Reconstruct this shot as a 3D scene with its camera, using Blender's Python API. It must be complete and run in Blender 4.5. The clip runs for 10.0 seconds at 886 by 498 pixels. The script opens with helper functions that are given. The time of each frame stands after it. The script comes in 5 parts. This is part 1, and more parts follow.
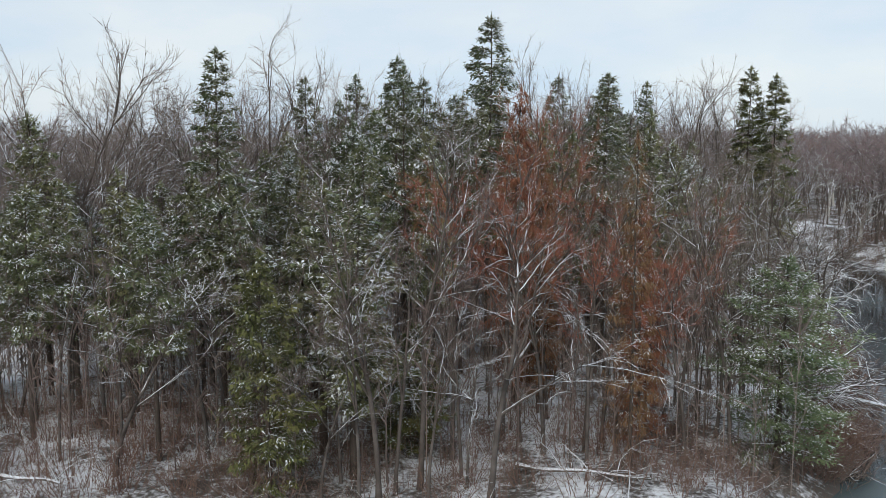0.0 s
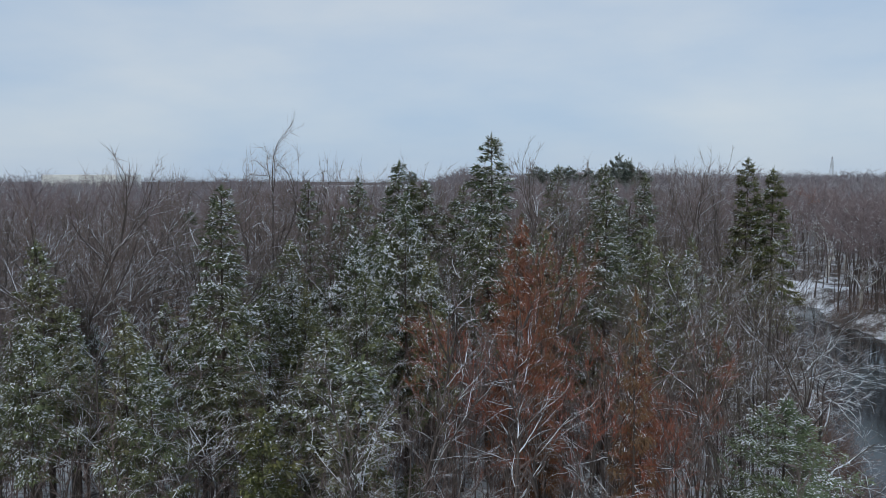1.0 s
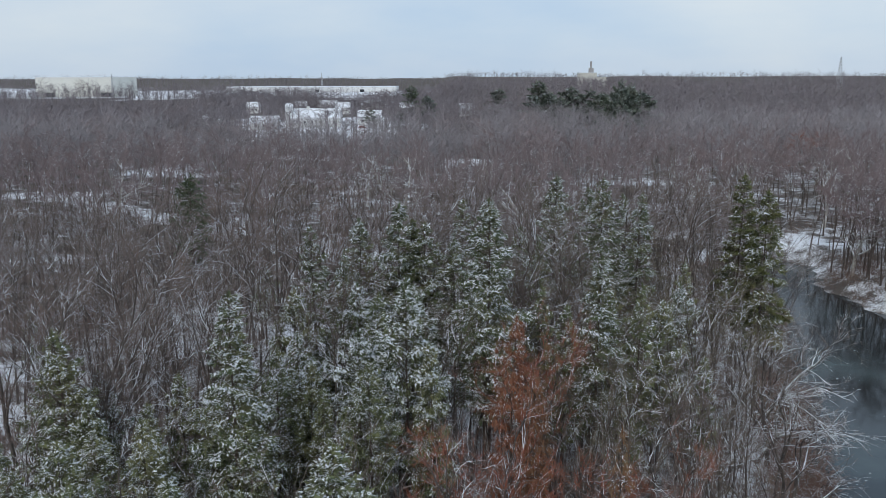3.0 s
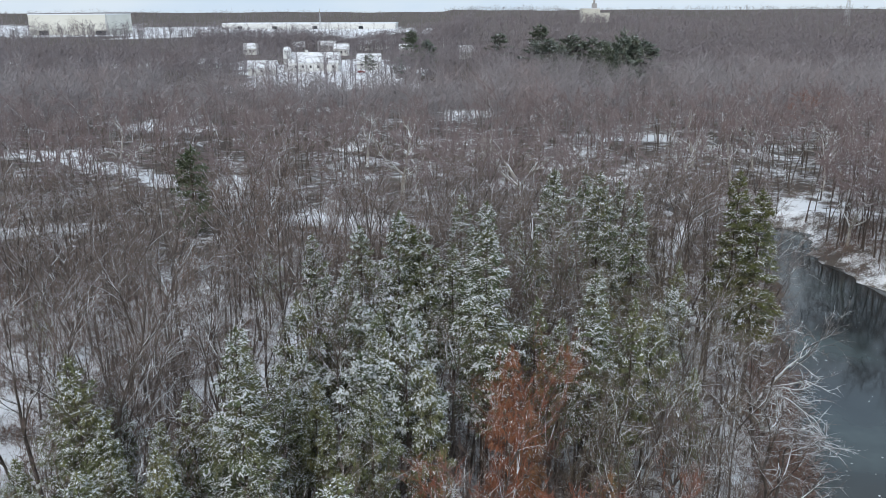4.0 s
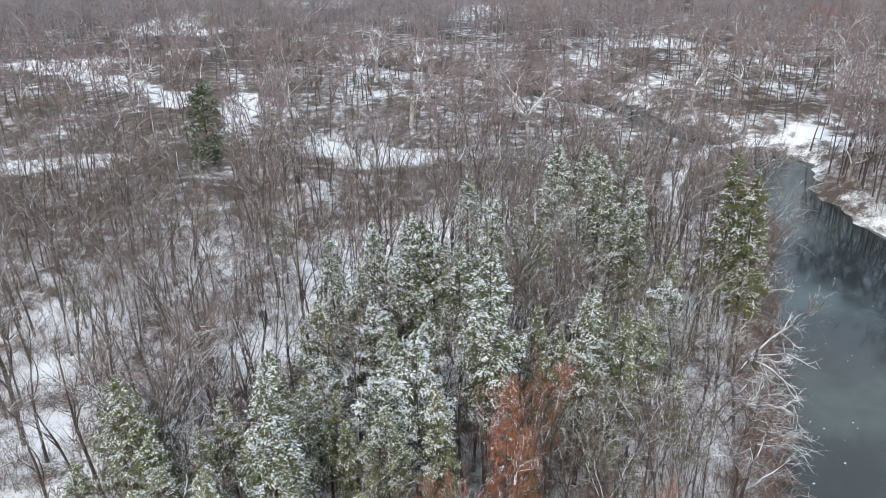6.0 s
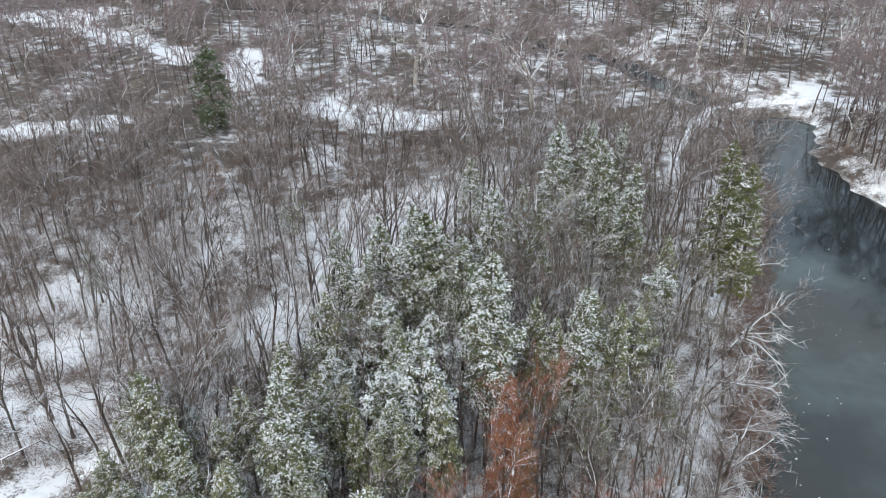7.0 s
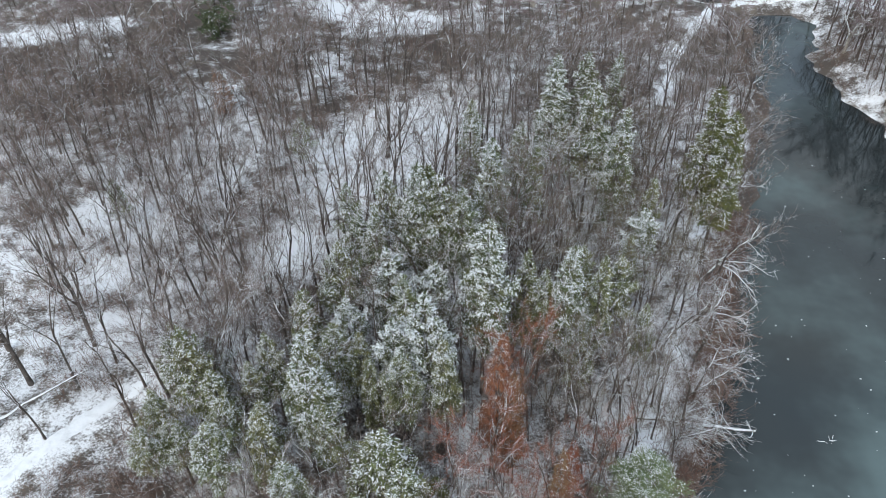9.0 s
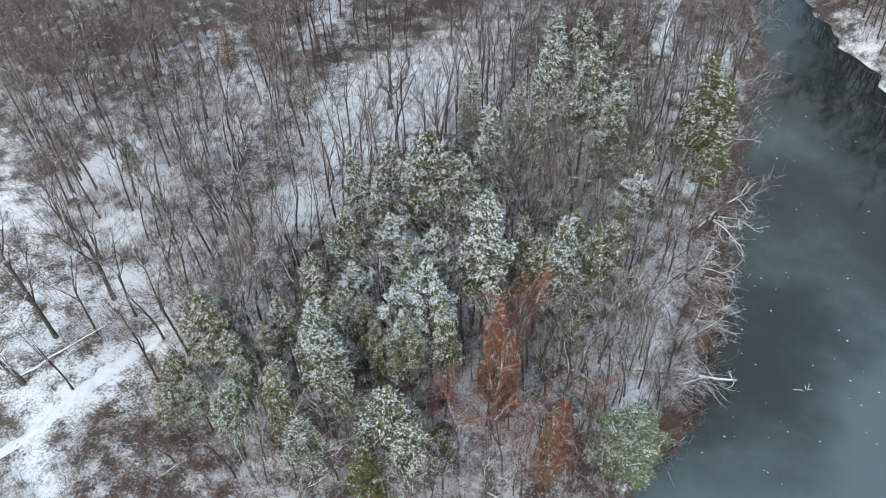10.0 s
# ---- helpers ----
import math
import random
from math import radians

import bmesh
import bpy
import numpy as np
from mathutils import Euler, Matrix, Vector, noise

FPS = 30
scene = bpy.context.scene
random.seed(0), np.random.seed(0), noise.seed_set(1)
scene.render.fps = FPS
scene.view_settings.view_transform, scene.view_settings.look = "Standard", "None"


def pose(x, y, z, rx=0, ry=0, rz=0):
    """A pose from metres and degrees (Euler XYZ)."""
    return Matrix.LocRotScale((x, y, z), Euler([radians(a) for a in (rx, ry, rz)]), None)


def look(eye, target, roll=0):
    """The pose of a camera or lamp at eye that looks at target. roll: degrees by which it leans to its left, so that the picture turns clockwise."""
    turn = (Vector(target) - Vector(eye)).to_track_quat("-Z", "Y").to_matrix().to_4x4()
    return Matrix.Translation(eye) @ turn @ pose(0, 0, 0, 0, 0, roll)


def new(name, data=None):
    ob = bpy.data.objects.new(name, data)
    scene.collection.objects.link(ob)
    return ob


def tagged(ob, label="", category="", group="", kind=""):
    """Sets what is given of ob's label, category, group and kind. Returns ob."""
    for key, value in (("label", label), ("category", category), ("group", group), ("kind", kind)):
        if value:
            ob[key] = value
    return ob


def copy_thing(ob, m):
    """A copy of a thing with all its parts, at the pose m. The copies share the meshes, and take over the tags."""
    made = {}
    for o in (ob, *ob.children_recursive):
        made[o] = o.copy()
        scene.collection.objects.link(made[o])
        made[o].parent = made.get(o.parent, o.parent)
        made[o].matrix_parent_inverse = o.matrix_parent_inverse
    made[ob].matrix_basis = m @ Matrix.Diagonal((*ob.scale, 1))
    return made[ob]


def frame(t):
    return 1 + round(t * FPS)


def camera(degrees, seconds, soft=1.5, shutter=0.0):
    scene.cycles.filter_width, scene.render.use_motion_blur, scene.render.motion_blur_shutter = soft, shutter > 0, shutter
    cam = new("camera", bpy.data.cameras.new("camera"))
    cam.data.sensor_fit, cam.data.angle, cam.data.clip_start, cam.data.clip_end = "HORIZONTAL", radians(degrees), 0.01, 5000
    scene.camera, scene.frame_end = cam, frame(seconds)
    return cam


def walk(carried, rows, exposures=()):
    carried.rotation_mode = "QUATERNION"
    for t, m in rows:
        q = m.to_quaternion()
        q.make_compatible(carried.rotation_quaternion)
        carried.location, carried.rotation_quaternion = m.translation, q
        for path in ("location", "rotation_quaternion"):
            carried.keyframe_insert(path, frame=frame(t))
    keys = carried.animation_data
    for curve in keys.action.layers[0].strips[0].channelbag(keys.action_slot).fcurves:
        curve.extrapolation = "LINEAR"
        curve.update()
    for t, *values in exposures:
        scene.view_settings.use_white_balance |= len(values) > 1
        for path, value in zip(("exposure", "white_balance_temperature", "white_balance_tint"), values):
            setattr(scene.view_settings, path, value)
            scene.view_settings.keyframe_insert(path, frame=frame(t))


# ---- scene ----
cam = camera(57.9, 10.0, soft=0.6)
METRES, EYE, TILT, LEAN, TURN = 55.0, 14.0, -7.2, 0.0, 0.0
ROWS = [
    (0.0, 0.0, 0.0, 0.0, 0.0, 0.0, 0.0),
    (0.5, -0.0003, -0.0063, 0.0446, 0.05, 0.96, 0.0),
    (1.0, -0.0002, -0.0115, 0.0946, 0.07, 2.3, 0.0),
    (1.5, 0.0007, -0.0179, 0.1429, 0.11, 1.18, -0.01),
    (2.0, 0.0006, -0.0242, 0.1924, 0.11, -0.68, 0.0),
    (2.5, 0.0008, -0.0298, 0.2421, 0.11, -2.84, 0.04),
    (4.0, 0.0043, -0.0497, 0.3941, 0.15, -9.6, 0.15),
    (4.5, 0.0052, -0.0563, 0.4436, 0.15, -11.88, 0.2),
    (5.0, 0.0063, -0.0632, 0.4938, 0.21, -14.16, 0.24),
    (5.5, 0.0069, -0.0701, 0.5435, 0.51, -16.47, 0.27),
    (7.0, 0.0088, -0.0895, 0.6934, 1.06, -23.53, 0.34),
    (7.5, 0.0094, -0.096, 0.7435, 1.09, -25.98, 0.39),
    (8.0, 0.0095, -0.1023, 0.7933, 1.08, -28.61, 0.45),
    (8.5, 0.0101, -0.108, 0.8436, 1.1, -31.37, 0.51),
    (9.0, 0.0119, -0.1143, 0.8936, 1.12, -34.25, 0.57),
    (9.5, 0.0123, -0.1208, 0.9422, 1.09, -37.06, 0.62),
    (10.0, 0.0134, -0.1269, 0.9917, 1.12, -39.85, 0.68),
]
EXPOSURES = [(0.0, 0.2, 7050, 10), (0.6, -0.05, 6800, 10), (1.0, -0.27, 6400, 10), (1.5, -0.32, 6300, 10), (2.5, -0.13, 6400, 10), (4.0, 0.28, 6850, 10), (4.5, 0.67, 6950, 11), (5.5, 0.88, 7100, 12), (7.0, 0.77, 7050, 10.5), (8.0, 0.72, 6900, 9), (10.0, 0.58, 6900, 9.5)]
walk(cam, [(t, pose(0, 0, EYE, TILT, LEAN, TURN) @ pose(METRES * x, METRES * y, METRES * z, 90 + pitch, roll, yaw)) for t, x, y, z, yaw, pitch, roll in ROWS], EXPOSURES)

# ---- light ----
SUN_EL, SUN_AZ = 38.0, 205.0
world = bpy.data.worlds.new("overcast_sky")
scene.world = world
world.use_nodes = True
wn, wl = world.node_tree.nodes, world.node_tree.links
wn.clear()
w_out = wn.new("ShaderNodeOutputWorld")
w_bg = wn.new("ShaderNodeBackground")
w_bg.inputs["Strength"].default_value = 0.1
w_sky = wn.new("ShaderNodeTexSky")
w_sky.sky_type = "NISHITA"
w_sky.sun_disc = False
w_sky.sun_elevation, w_sky.sun_rotation = radians(SUN_EL), radians(SUN_AZ)
w_co = wn.new("ShaderNodeTexCoord")
w_map = wn.new("ShaderNodeMapping")
w_map.inputs["Scale"].default_value = (1.0, 1.0, 3.2)
w_noise = wn.new("ShaderNodeTexNoise")
w_noise.inputs["Scale"].default_value = 2.2
w_noise.inputs["Detail"].default_value = 6.0
w_noise.inputs["Roughness"].default_value = 0.5
w_ramp = wn.new("ShaderNodeValToRGB")
w_ramp.color_ramp.elements[0].position, w_ramp.color_ramp.elements[0].color = 0.34, (4.9, 6.5, 8.6, 1)
w_ramp.color_ramp.elements[1].position, w_ramp.color_ramp.elements[1].color = 0.68, (7.3, 8.1, 8.9, 1)
w_mix = wn.new("ShaderNodeMixRGB")
w_mix.inputs["Fac"].default_value = 0.86
wl.new(w_co.outputs["Generated"], w_map.inputs["Vector"])
wl.new(w_map.outputs["Vector"], w_noise.inputs["Vector"])
wl.new(w_noise.outputs["Fac"], w_ramp.inputs["Fac"])
wl.new(w_sky.outputs["Color"], w_mix.inputs["Color1"])
wl.new(w_ramp.outputs["Color"], w_mix.inputs["Color2"])
wl.new(w_mix.outputs["Color"], w_bg.inputs["Color"])
wl.new(w_bg.outputs["Background"], w_out.inputs["Surface"])

sun_data = bpy.data.lights.new("sun", "SUN")
sun_data.energy, sun_data.angle, sun_data.color = 1.1, radians(30), (1.0, 0.97, 0.93)
sun = new("sun", sun_data)
sun_a = radians(SUN_AZ)
sun.matrix_world = look((math.sin(sun_a) * 100, math.cos(sun_a) * 100, 100 * math.tan(radians(SUN_EL))), (0, 0, 0))


# ---- materials ----
SNOW = (0.84, 0.865, 0.9, 1)


class Mat:
    """A small wrapper for building node materials."""

    def __init__(self, name, rough=0.9):
        self.m = bpy.data.materials.new(name)
        self.m.use_nodes = True
        self.n, self.l = self.m.node_tree.nodes, self.m.node_tree.links
        self.b = self.n["Principled BSDF"]
        self.b.inputs["Roughness"].default_value = rough
        self.b.inputs["Specular IOR Level"].default_value = 0.2

    def put(self, value, socket):
        if hasattr(value, "is_output"):
            self.l.new(value, socket)
        else:
            socket.default_value = value

    def noise(self, scale, detail=4.0, rough=0.55, space="Position", off=0.0):
        t = self.n.new("ShaderNodeTexNoise")
        t.inputs["Scale"].default_value, t.inputs["Detail"].default_value = scale, detail
        t.inputs["Roughness"].default_value = rough
        if space == "Position":
            src = self.n.new("ShaderNodeNewGeometry").outputs["Position"]
        else:
            src = self.n.new("ShaderNodeTexCoord").outputs["Object"]
        if off:
            add = self.n.new("ShaderNodeVectorMath")
            self.l.new(src, add.inputs[0])
            add.inputs[1].default_value = (off, off * 0.7, off * 1.3)
            src = add.outputs[0]
        self.l.new(src, t.inputs["Vector"])
        return t.outputs["Fac"]

    def calc(self, op, a, b=0.0, c=0.0):
        t = self.n.new("ShaderNodeMath")
        t.operation = op
        for v, s in zip((a, b, c), t.inputs):
            self.put(v, s)
        return t.outputs[0]

    def step(self, v, lo, hi):
        t = self.n.new("ShaderNodeMapRange")
        t.interpolation_type = "SMOOTHSTEP"
        self.put(v, t.inputs["Value"])
        t.inputs["From Min"].default_value, t.inputs["From Max"].default_value = lo, hi
        return t.outputs["Result"]

    def mix(self, f, a, b):
        t = self.n.new("ShaderNodeMixRGB")
        self.put(f, t.inputs["Fac"])
        self.put(a, t.inputs["Color1"])
        self.put(b, t.inputs["Color2"])
        return t.outputs["Color"]

    def up(self):
        s = self.n.new("ShaderNodeSeparateXYZ")
        self.l.new(self.n.new("ShaderNodeNewGeometry").outputs["Normal"], s.inputs[0])
        return s.outputs["Z"]

    def island(self):
        return self.n.new("ShaderNodeNewGeometry").outputs["Random Per Island"]

    def thing(self):
        return self.n.new("ShaderNodeObjectInfo").outputs["Random"]

    def attr(self, name):
        t = self.n.new("ShaderNodeAttribute")
        t.attribute_name = name
        return t.outputs["Fac"]

    def bump(self, h, strength, distance):
        t = self.n.new("ShaderNodeBump")
        t.inputs["Strength"].default_value, t.inputs["Distance"].default_value = strength, distance
        self.l.new(h, t.inputs["Height"])
        self.l.new(t.outputs["Normal"], self.b.inputs["Normal"])

    def colour(self, c):
        self.put(c, self.b.inputs["Base Color"])
        return self.m


def c4(r, g, b):
    return (r, g, b, 1)


def bark_material(name, dark, light, snow=0.45, each=True):
    """Bark with grain, paler patches and snow on what faces up."""
    k = Mat(name)
    base = k.mix(k.step(k.noise(1.3), 0.35, 0.65), dark, light)
    base = k.mix(k.calc("MULTIPLY", k.noise(14.0, 3.0), 0.5), base, c4(dark[0] * 0.5, dark[1] * 0.5, dark[2] * 0.5))
    if each:
        base = k.mix(k.calc("MULTIPLY", k.thing(), 0.4), base, c4(0.13, 0.10, 0.085))
    lie = k.calc("ADD", k.up(), k.calc("MULTIPLY", k.calc("SUBTRACT", k.noise(1.1, 3.0), 0.5), 1.8))
    return k.colour(k.mix(k.step(lie, snow, snow + 0.2), base, SNOW))


def twig_material(name, a, b, snow=0.6):
    """Fine twigs, each a little different and redder in some stretches of the wood, part of them carrying snow."""
    k = Mat(name)
    base = k.mix(k.island(), a, b)
    base = k.mix(k.calc("MULTIPLY", k.thing(), 0.4), base, c4(a[0] * 1.25, a[1] * 0.95, a[2] * 0.9))
    base = k.mix(k.calc("MULTIPLY", k.step(k.noise(0.035, 3.0, off=17.0), 0.5, 0.7), 0.4), base, c4(a[0] * 1.3, a[1] * 1.0, a[2] * 0.9))
    lie = k.calc("ADD", k.up(), k.calc("MULTIPLY", k.calc("SUBTRACT", k.noise(0.45, 3.0), 0.5), 2.2))
    lie = k.calc("ADD", lie, k.calc("MULTIPLY", k.calc("SUBTRACT", k.island(), 0.5), 0.5))
    return k.colour(k.mix(k.step(lie, snow, snow + 0.3), base, SNOW))


def needle_material(name, a, b, snow=1.0):
    """Needle sprays: green with browner tufts, and a dusting of snow on the upper sides."""
    k = Mat(name, 0.75)
    base = k.mix(k.island(), a, b)
    base = k.mix(k.calc("MULTIPLY", k.step(k.noise(0.35, 2.0), 0.4, 0.7), 0.6), base, c4(b[0] * 1.05, b[1] * 0.9, b[2] * 0.85))
    base = k.mix(k.calc("MULTIPLY", k.thing(), 0.45), base, c4(0.12, 0.145, 0.07))
    lie = k.calc("ADD", k.up(), k.calc("MULTIPLY", k.calc("SUBTRACT", k.noise(2.4, 2.0), 0.5), 1.6))
    lie = k.calc("ADD", lie, k.calc("MULTIPLY", k.calc("SUBTRACT", k.island(), 0.5), 0.8))
    return k.colour(k.mix(k.step(lie, snow, snow + 0.15), base, SNOW))


def clump_material():
    """Snow lying on needles: white, with greyer and greener thin places."""
    k = Mat("snow_on_needles", 0.8)
    thin = k.step(k.calc("ADD", k.noise(5.0, 3.0), k.calc("MULTIPLY", k.island(), 0.35)), 0.62, 0.95)
    return k.colour(k.mix(thin, SNOW, c4(0.5, 0.54, 0.52)))


def ground_material():
    k = Mat("snowy_ground")
    big, mid, fine = k.noise(0.07, 4.0), k.noise(0.45, 5.0), k.noise(4.0, 5.0, 0.65)
    cover = k.calc("ADD", k.calc("MULTIPLY", big, 0.7), k.calc("ADD", k.calc("MULTIPLY", mid, 0.7), k.calc("MULTIPLY", fine, 0.6)))
    cover = k.calc("ADD", cover, k.attr("snow"))
    litter = k.mix(k.noise(2.2, 4.0), c4(0.12, 0.10, 0.087), c4(0.08, 0.069, 0.063))
    litter = k.mix(k.step(k.noise(0.2, 2.0, off=31.0), 0.5, 0.7), litter, c4(0.17, 0.142, 0.118))
    snow = k.mix(k.noise(0.3, 3.0, off=9.0), c4(0.78, 0.80, 0.84), c4(0.87, 0.89, 0.92))
    k.bump(fine, 0.6, 0.12)
    return k.colour(k.mix(k.step(cover, 0.81, 1.05), litter, snow))


def snow_material(name="packed_snow", tint=SNOW):
    k = Mat(name, 0.8)
    k.bump(k.noise(3.0, 5.0), 0.5, 0.08)
    return k.colour(k.mix(k.step(k.noise(0.8, 4.0), 0.45, 0.75), tint, c4(tint[0] * 0.8, tint[1] * 0.8, tint[2] * 0.8)))


def water_material():
    k = Mat("river_water", 0.1)
    place = k.n.new("ShaderNodeSeparateXYZ")
    k.l.new(k.n.new("ShaderNodeNewGeometry").outputs["Position"], place.inputs[0])
    reach = k.calc("ADD", k.calc("MULTIPLY", place.outputs["X"], 0.5), k.calc("MULTIPLY", place.outputs["Y"], -1.0))
    ice = k.step(k.calc("ADD", k.noise(0.035, 5.0, 0.6), k.calc("MULTIPLY", k.step(reach, -44.0, -8.0), 0.4)), 0.46, 0.78)
    col = k.mix(ice, c4(0.017, 0.024, 0.026), c4(0.09, 0.13, 0.132))
    k.put(k.calc("ADD", 0.06, k.calc("MULTIPLY", ice, 0.2)), k.b.inputs["Roughness"])
    k.b.inputs["Specular IOR Level"].default_value = 0.5
    k.bump(k.noise(1.2, 3.0), 0.06, 0.05)
    return k.colour(col)


def plain_material(name, a, b, scale=1.5, rough=0.8):
    k = Mat(name, rough)
    return k.colour(k.mix(k.step(k.noise(scale, 5.0), 0.3, 0.7), a, b))


M_BARK = bark_material("dark_bark", c4(0.075, 0.065, 0.059), c4(0.18, 0.158, 0.144), 0.55)
M_LIMB = bark_material("snow_lined_limbs", c4(0.085, 0.071, 0.062), c4(0.18, 0.153, 0.135), 0.42)
M_PALE = bark_material("pale_bark", c4(0.42, 0.39, 0.34), c4(0.66, 0.63, 0.58), 0.2, False)
M_BLEACH = bark_material("bleached_limbs", c4(0.3, 0.28, 0.25), c4(0.55, 0.53, 0.5), 0.15, False)
M_DEAD = bark_material("snow_covered_dead_wood", c4(0.10, 0.085, 0.07), c4(0.22, 0.19, 0.16), 0.15, False)
M_CONBARK = bark_material("conifer_bark", c4(0.065, 0.052, 0.044), c4(0.12, 0.095, 0.078), 0.6)
M_TWIG = twig_material("grey_brown_twigs", c4(0.142, 0.114, 0.102), c4(0.262, 0.221, 0.202), 0.9)
M_TWIGR = twig_material("reddish_twigs", c4(0.28, 0.1, 0.062), c4(0.3, 0.15, 0.105), 1.3)
M_TWIGO = twig_material("olive_grey_twigs", c4(0.145, 0.125, 0.094), c4(0.26, 0.23, 0.175), 1.05)
# twig colour paled and greyed to stand in for haze over the mid woods
M_MID = twig_material("haze_paled_wood_twigs", c4(0.2, 0.177, 0.18), c4(0.3, 0.268, 0.269), 1.0)
M_BANK = twig_material("bank_brush_twigs", c4(0.17, 0.105, 0.08), c4(0.24, 0.17, 0.14), 0.95)
M_PALETWIG = twig_material("pale_twigs", c4(0.21, 0.182, 0.155), c4(0.34, 0.30, 0.265), 0.68)
M_SHRUB = twig_material("brush_twigs", c4(0.15, 0.105, 0.085), c4(0.25, 0.19, 0.16), 0.9)
# bluish pale colour paints the air's haze onto the distant twigs
M_FAR = twig_material("haze_tinted_distant_twigs", c4(0.195, 0.187, 0.2), c4(0.275, 0.263, 0.278), 1.4)
M_SPRUCE = needle_material("spruce_needles", c4(0.078, 0.108, 0.062), c4(0.18, 0.2, 0.105), 0.95)
M_CEDAR = needle_material("cedar_sprays", c4(0.115, 0.142, 0.072), c4(0.255, 0.262, 0.132), 1.0)
M_OLIVE = needle_material("olive_cedar_sprays", c4(0.08, 0.095, 0.034), c4(0.17, 0.168, 0.066), 1.3)
M_SNOWY = needle_material("snow_laden_sprays", c4(0.09, 0.125, 0.075), c4(0.19, 0.21, 0.12), 0.7)
M_PINE = needle_material("pine_needles", c4(0.12, 0.178, 0.095), c4(0.24, 0.298, 0.17), 1.2)
M_RED = needle_material("rust_red_dead_needles", c4(0.31, 0.088, 0.046), c4(0.25, 0.115, 0.075), 1.9)
# inner needles: free of snow, coloured darker for the shade inside the crown
M_INNER = needle_material("snowless_shade_tinted_needles", c4(0.075, 0.092, 0.05), c4(0.17, 0.168, 0.095), 1.6)
M_CLUMP = clump_material()
# far wood twigs, haze mixed into their colour as a paler grey
M_RIM = twig_material("haze_tinted_far_wood_twigs", c4(0.26, 0.242, 0.252), c4(0.355, 0.333, 0.343), 1.4)
M_GROUND = ground_material()
M_PATH = snow_material()
M_WATER = water_material()
M_ICE = snow_material("floating_ice", c4(0.62, 0.68, 0.70))


# ---- mesh tools ----
class Soup:
    """Triangles with materials, gathered in plain arrays."""

    def __init__(self):
        self.v, self.f, self.m, self.count = [], [], [], 0

    def add(self, verts, tris, mat=0):
        verts, tris = np.asarray(verts, float), np.asarray(tris, int)
        if len(verts) == 0:
            return self
        self.v.append(verts)
        self.f.append(tris + self.count)
        self.m.append(np.full(len(tris), mat))
        self.count += len(verts)
        return self

    def arrays(self):
        return np.concatenate(self.v), np.concatenate(self.f), np.concatenate(self.m)

    def tube(self, pts, radii, sides=5, mat=0):
        """A tapered tube along a line, closed at its thin end."""
        pts, radii = np.asarray(pts, float), np.asarray(radii, float)
        n = len(pts)
        tan = np.gradient(pts, axis=0)
        tan /= np.linalg.norm(tan, axis=1)[:, None] + 1e-9
        ref = np.array([0.0, 0.0, 1.0]) if abs(tan[0][2]) < 0.8 else np.array([1.0, 0.0, 0.0])
        a = np.cross(tan, ref)
        a /= np.linalg.norm(a, axis=1)[:, None] + 1e-9
        b = np.cross(tan, a)
        ang = np.arange(sides) * 2 * np.pi / sides
        ring = a[:, None] * np.cos(ang)[None, :, None] + b[:, None] * np.sin(ang)[None, :, None]
        verts = (pts[:, None] + ring * radii[:, None, None]).reshape(-1, 3)
        i = np.arange(n - 1)[:, None] * sides
        j = np.arange(sides)[None]
        k = (j + 1) % sides
        q = np.stack([i + j, i + k, i + sides + k, i + sides + j], -1).reshape(-1, 4)
        tris = np.concatenate([q[:, [0, 2, 1]], q[:, [0, 3, 2]]])
        e = (n - 1) * sides
        cap = np.array([[e, e + s, e + s + 1] for s in range(1, sides - 1)])
        return self.add(verts, np.concatenate([tris, cap]) if len(cap) else tris, mat)

    def spikes(self, a, b, r, mat=0):
        """Many fine twigs at once: three-sided, pointed."""
        a, b = np.asarray(a, float), np.asarray(b, float)
        n = len(a)
        if n == 0:
            return self
        r = np.broadcast_to(np.asarray(r, float), (n,))[:, None]
        d = b - a
        d = d / (np.linalg.norm(d, axis=1)[:, None] + 1e-9)
        u = np.cross(d, np.where(np.abs(d[:, 2:3]) < 0.8, [[0, 0, 1.0]], [[1.0, 0, 0]]))
        u /= np.linalg.norm(u, axis=1)[:, None] + 1e-9
        w = np.cross(d, u)
        v = np.stack([a + u * r, a - u * r * 0.5 + w * r * 0.87, a - u * r * 0.5 - w * r * 0.87, b], 1).reshape(-1, 3)
        i = np.arange(n)[:, None] * 4
        t = np.concatenate([i + [0, 1, 3], i + [1, 2, 3], i + [2, 0, 3]])
        return self.add(v, t, mat)

    def sprays(self, a, b, width, rng, mat=0):
        """Many needle sprays at once: each a tapering, tilted blade from a to b."""
        a, b = np.asarray(a, float), np.asarray(b, float)
        n = len(a)
        if n == 0:
            return self
        d = b - a
        side = np.cross(d, [0, 0, 1.0]) + rng.normal(0, 0.25, (n, 3)) * np.linalg.norm(d, axis=1)[:, None]
        side /= np.linalg.norm(side, axis=1)[:, None] + 1e-9
        width = np.broadcast_to(np.asarray(width, float), (n,))[:, None]
        drop = np.zeros((n, 3))
        drop[:, 2] = -np.abs(rng.normal(0.3, 0.25, n)) * width[:, 0]
        v = np.stack([a + side * width + drop, a - side * width - drop, b], 1).reshape(-1, 3)
        i = np.arange(n)[:, None] * 3
        return self.add(v, i + [0, 1, 2], mat)

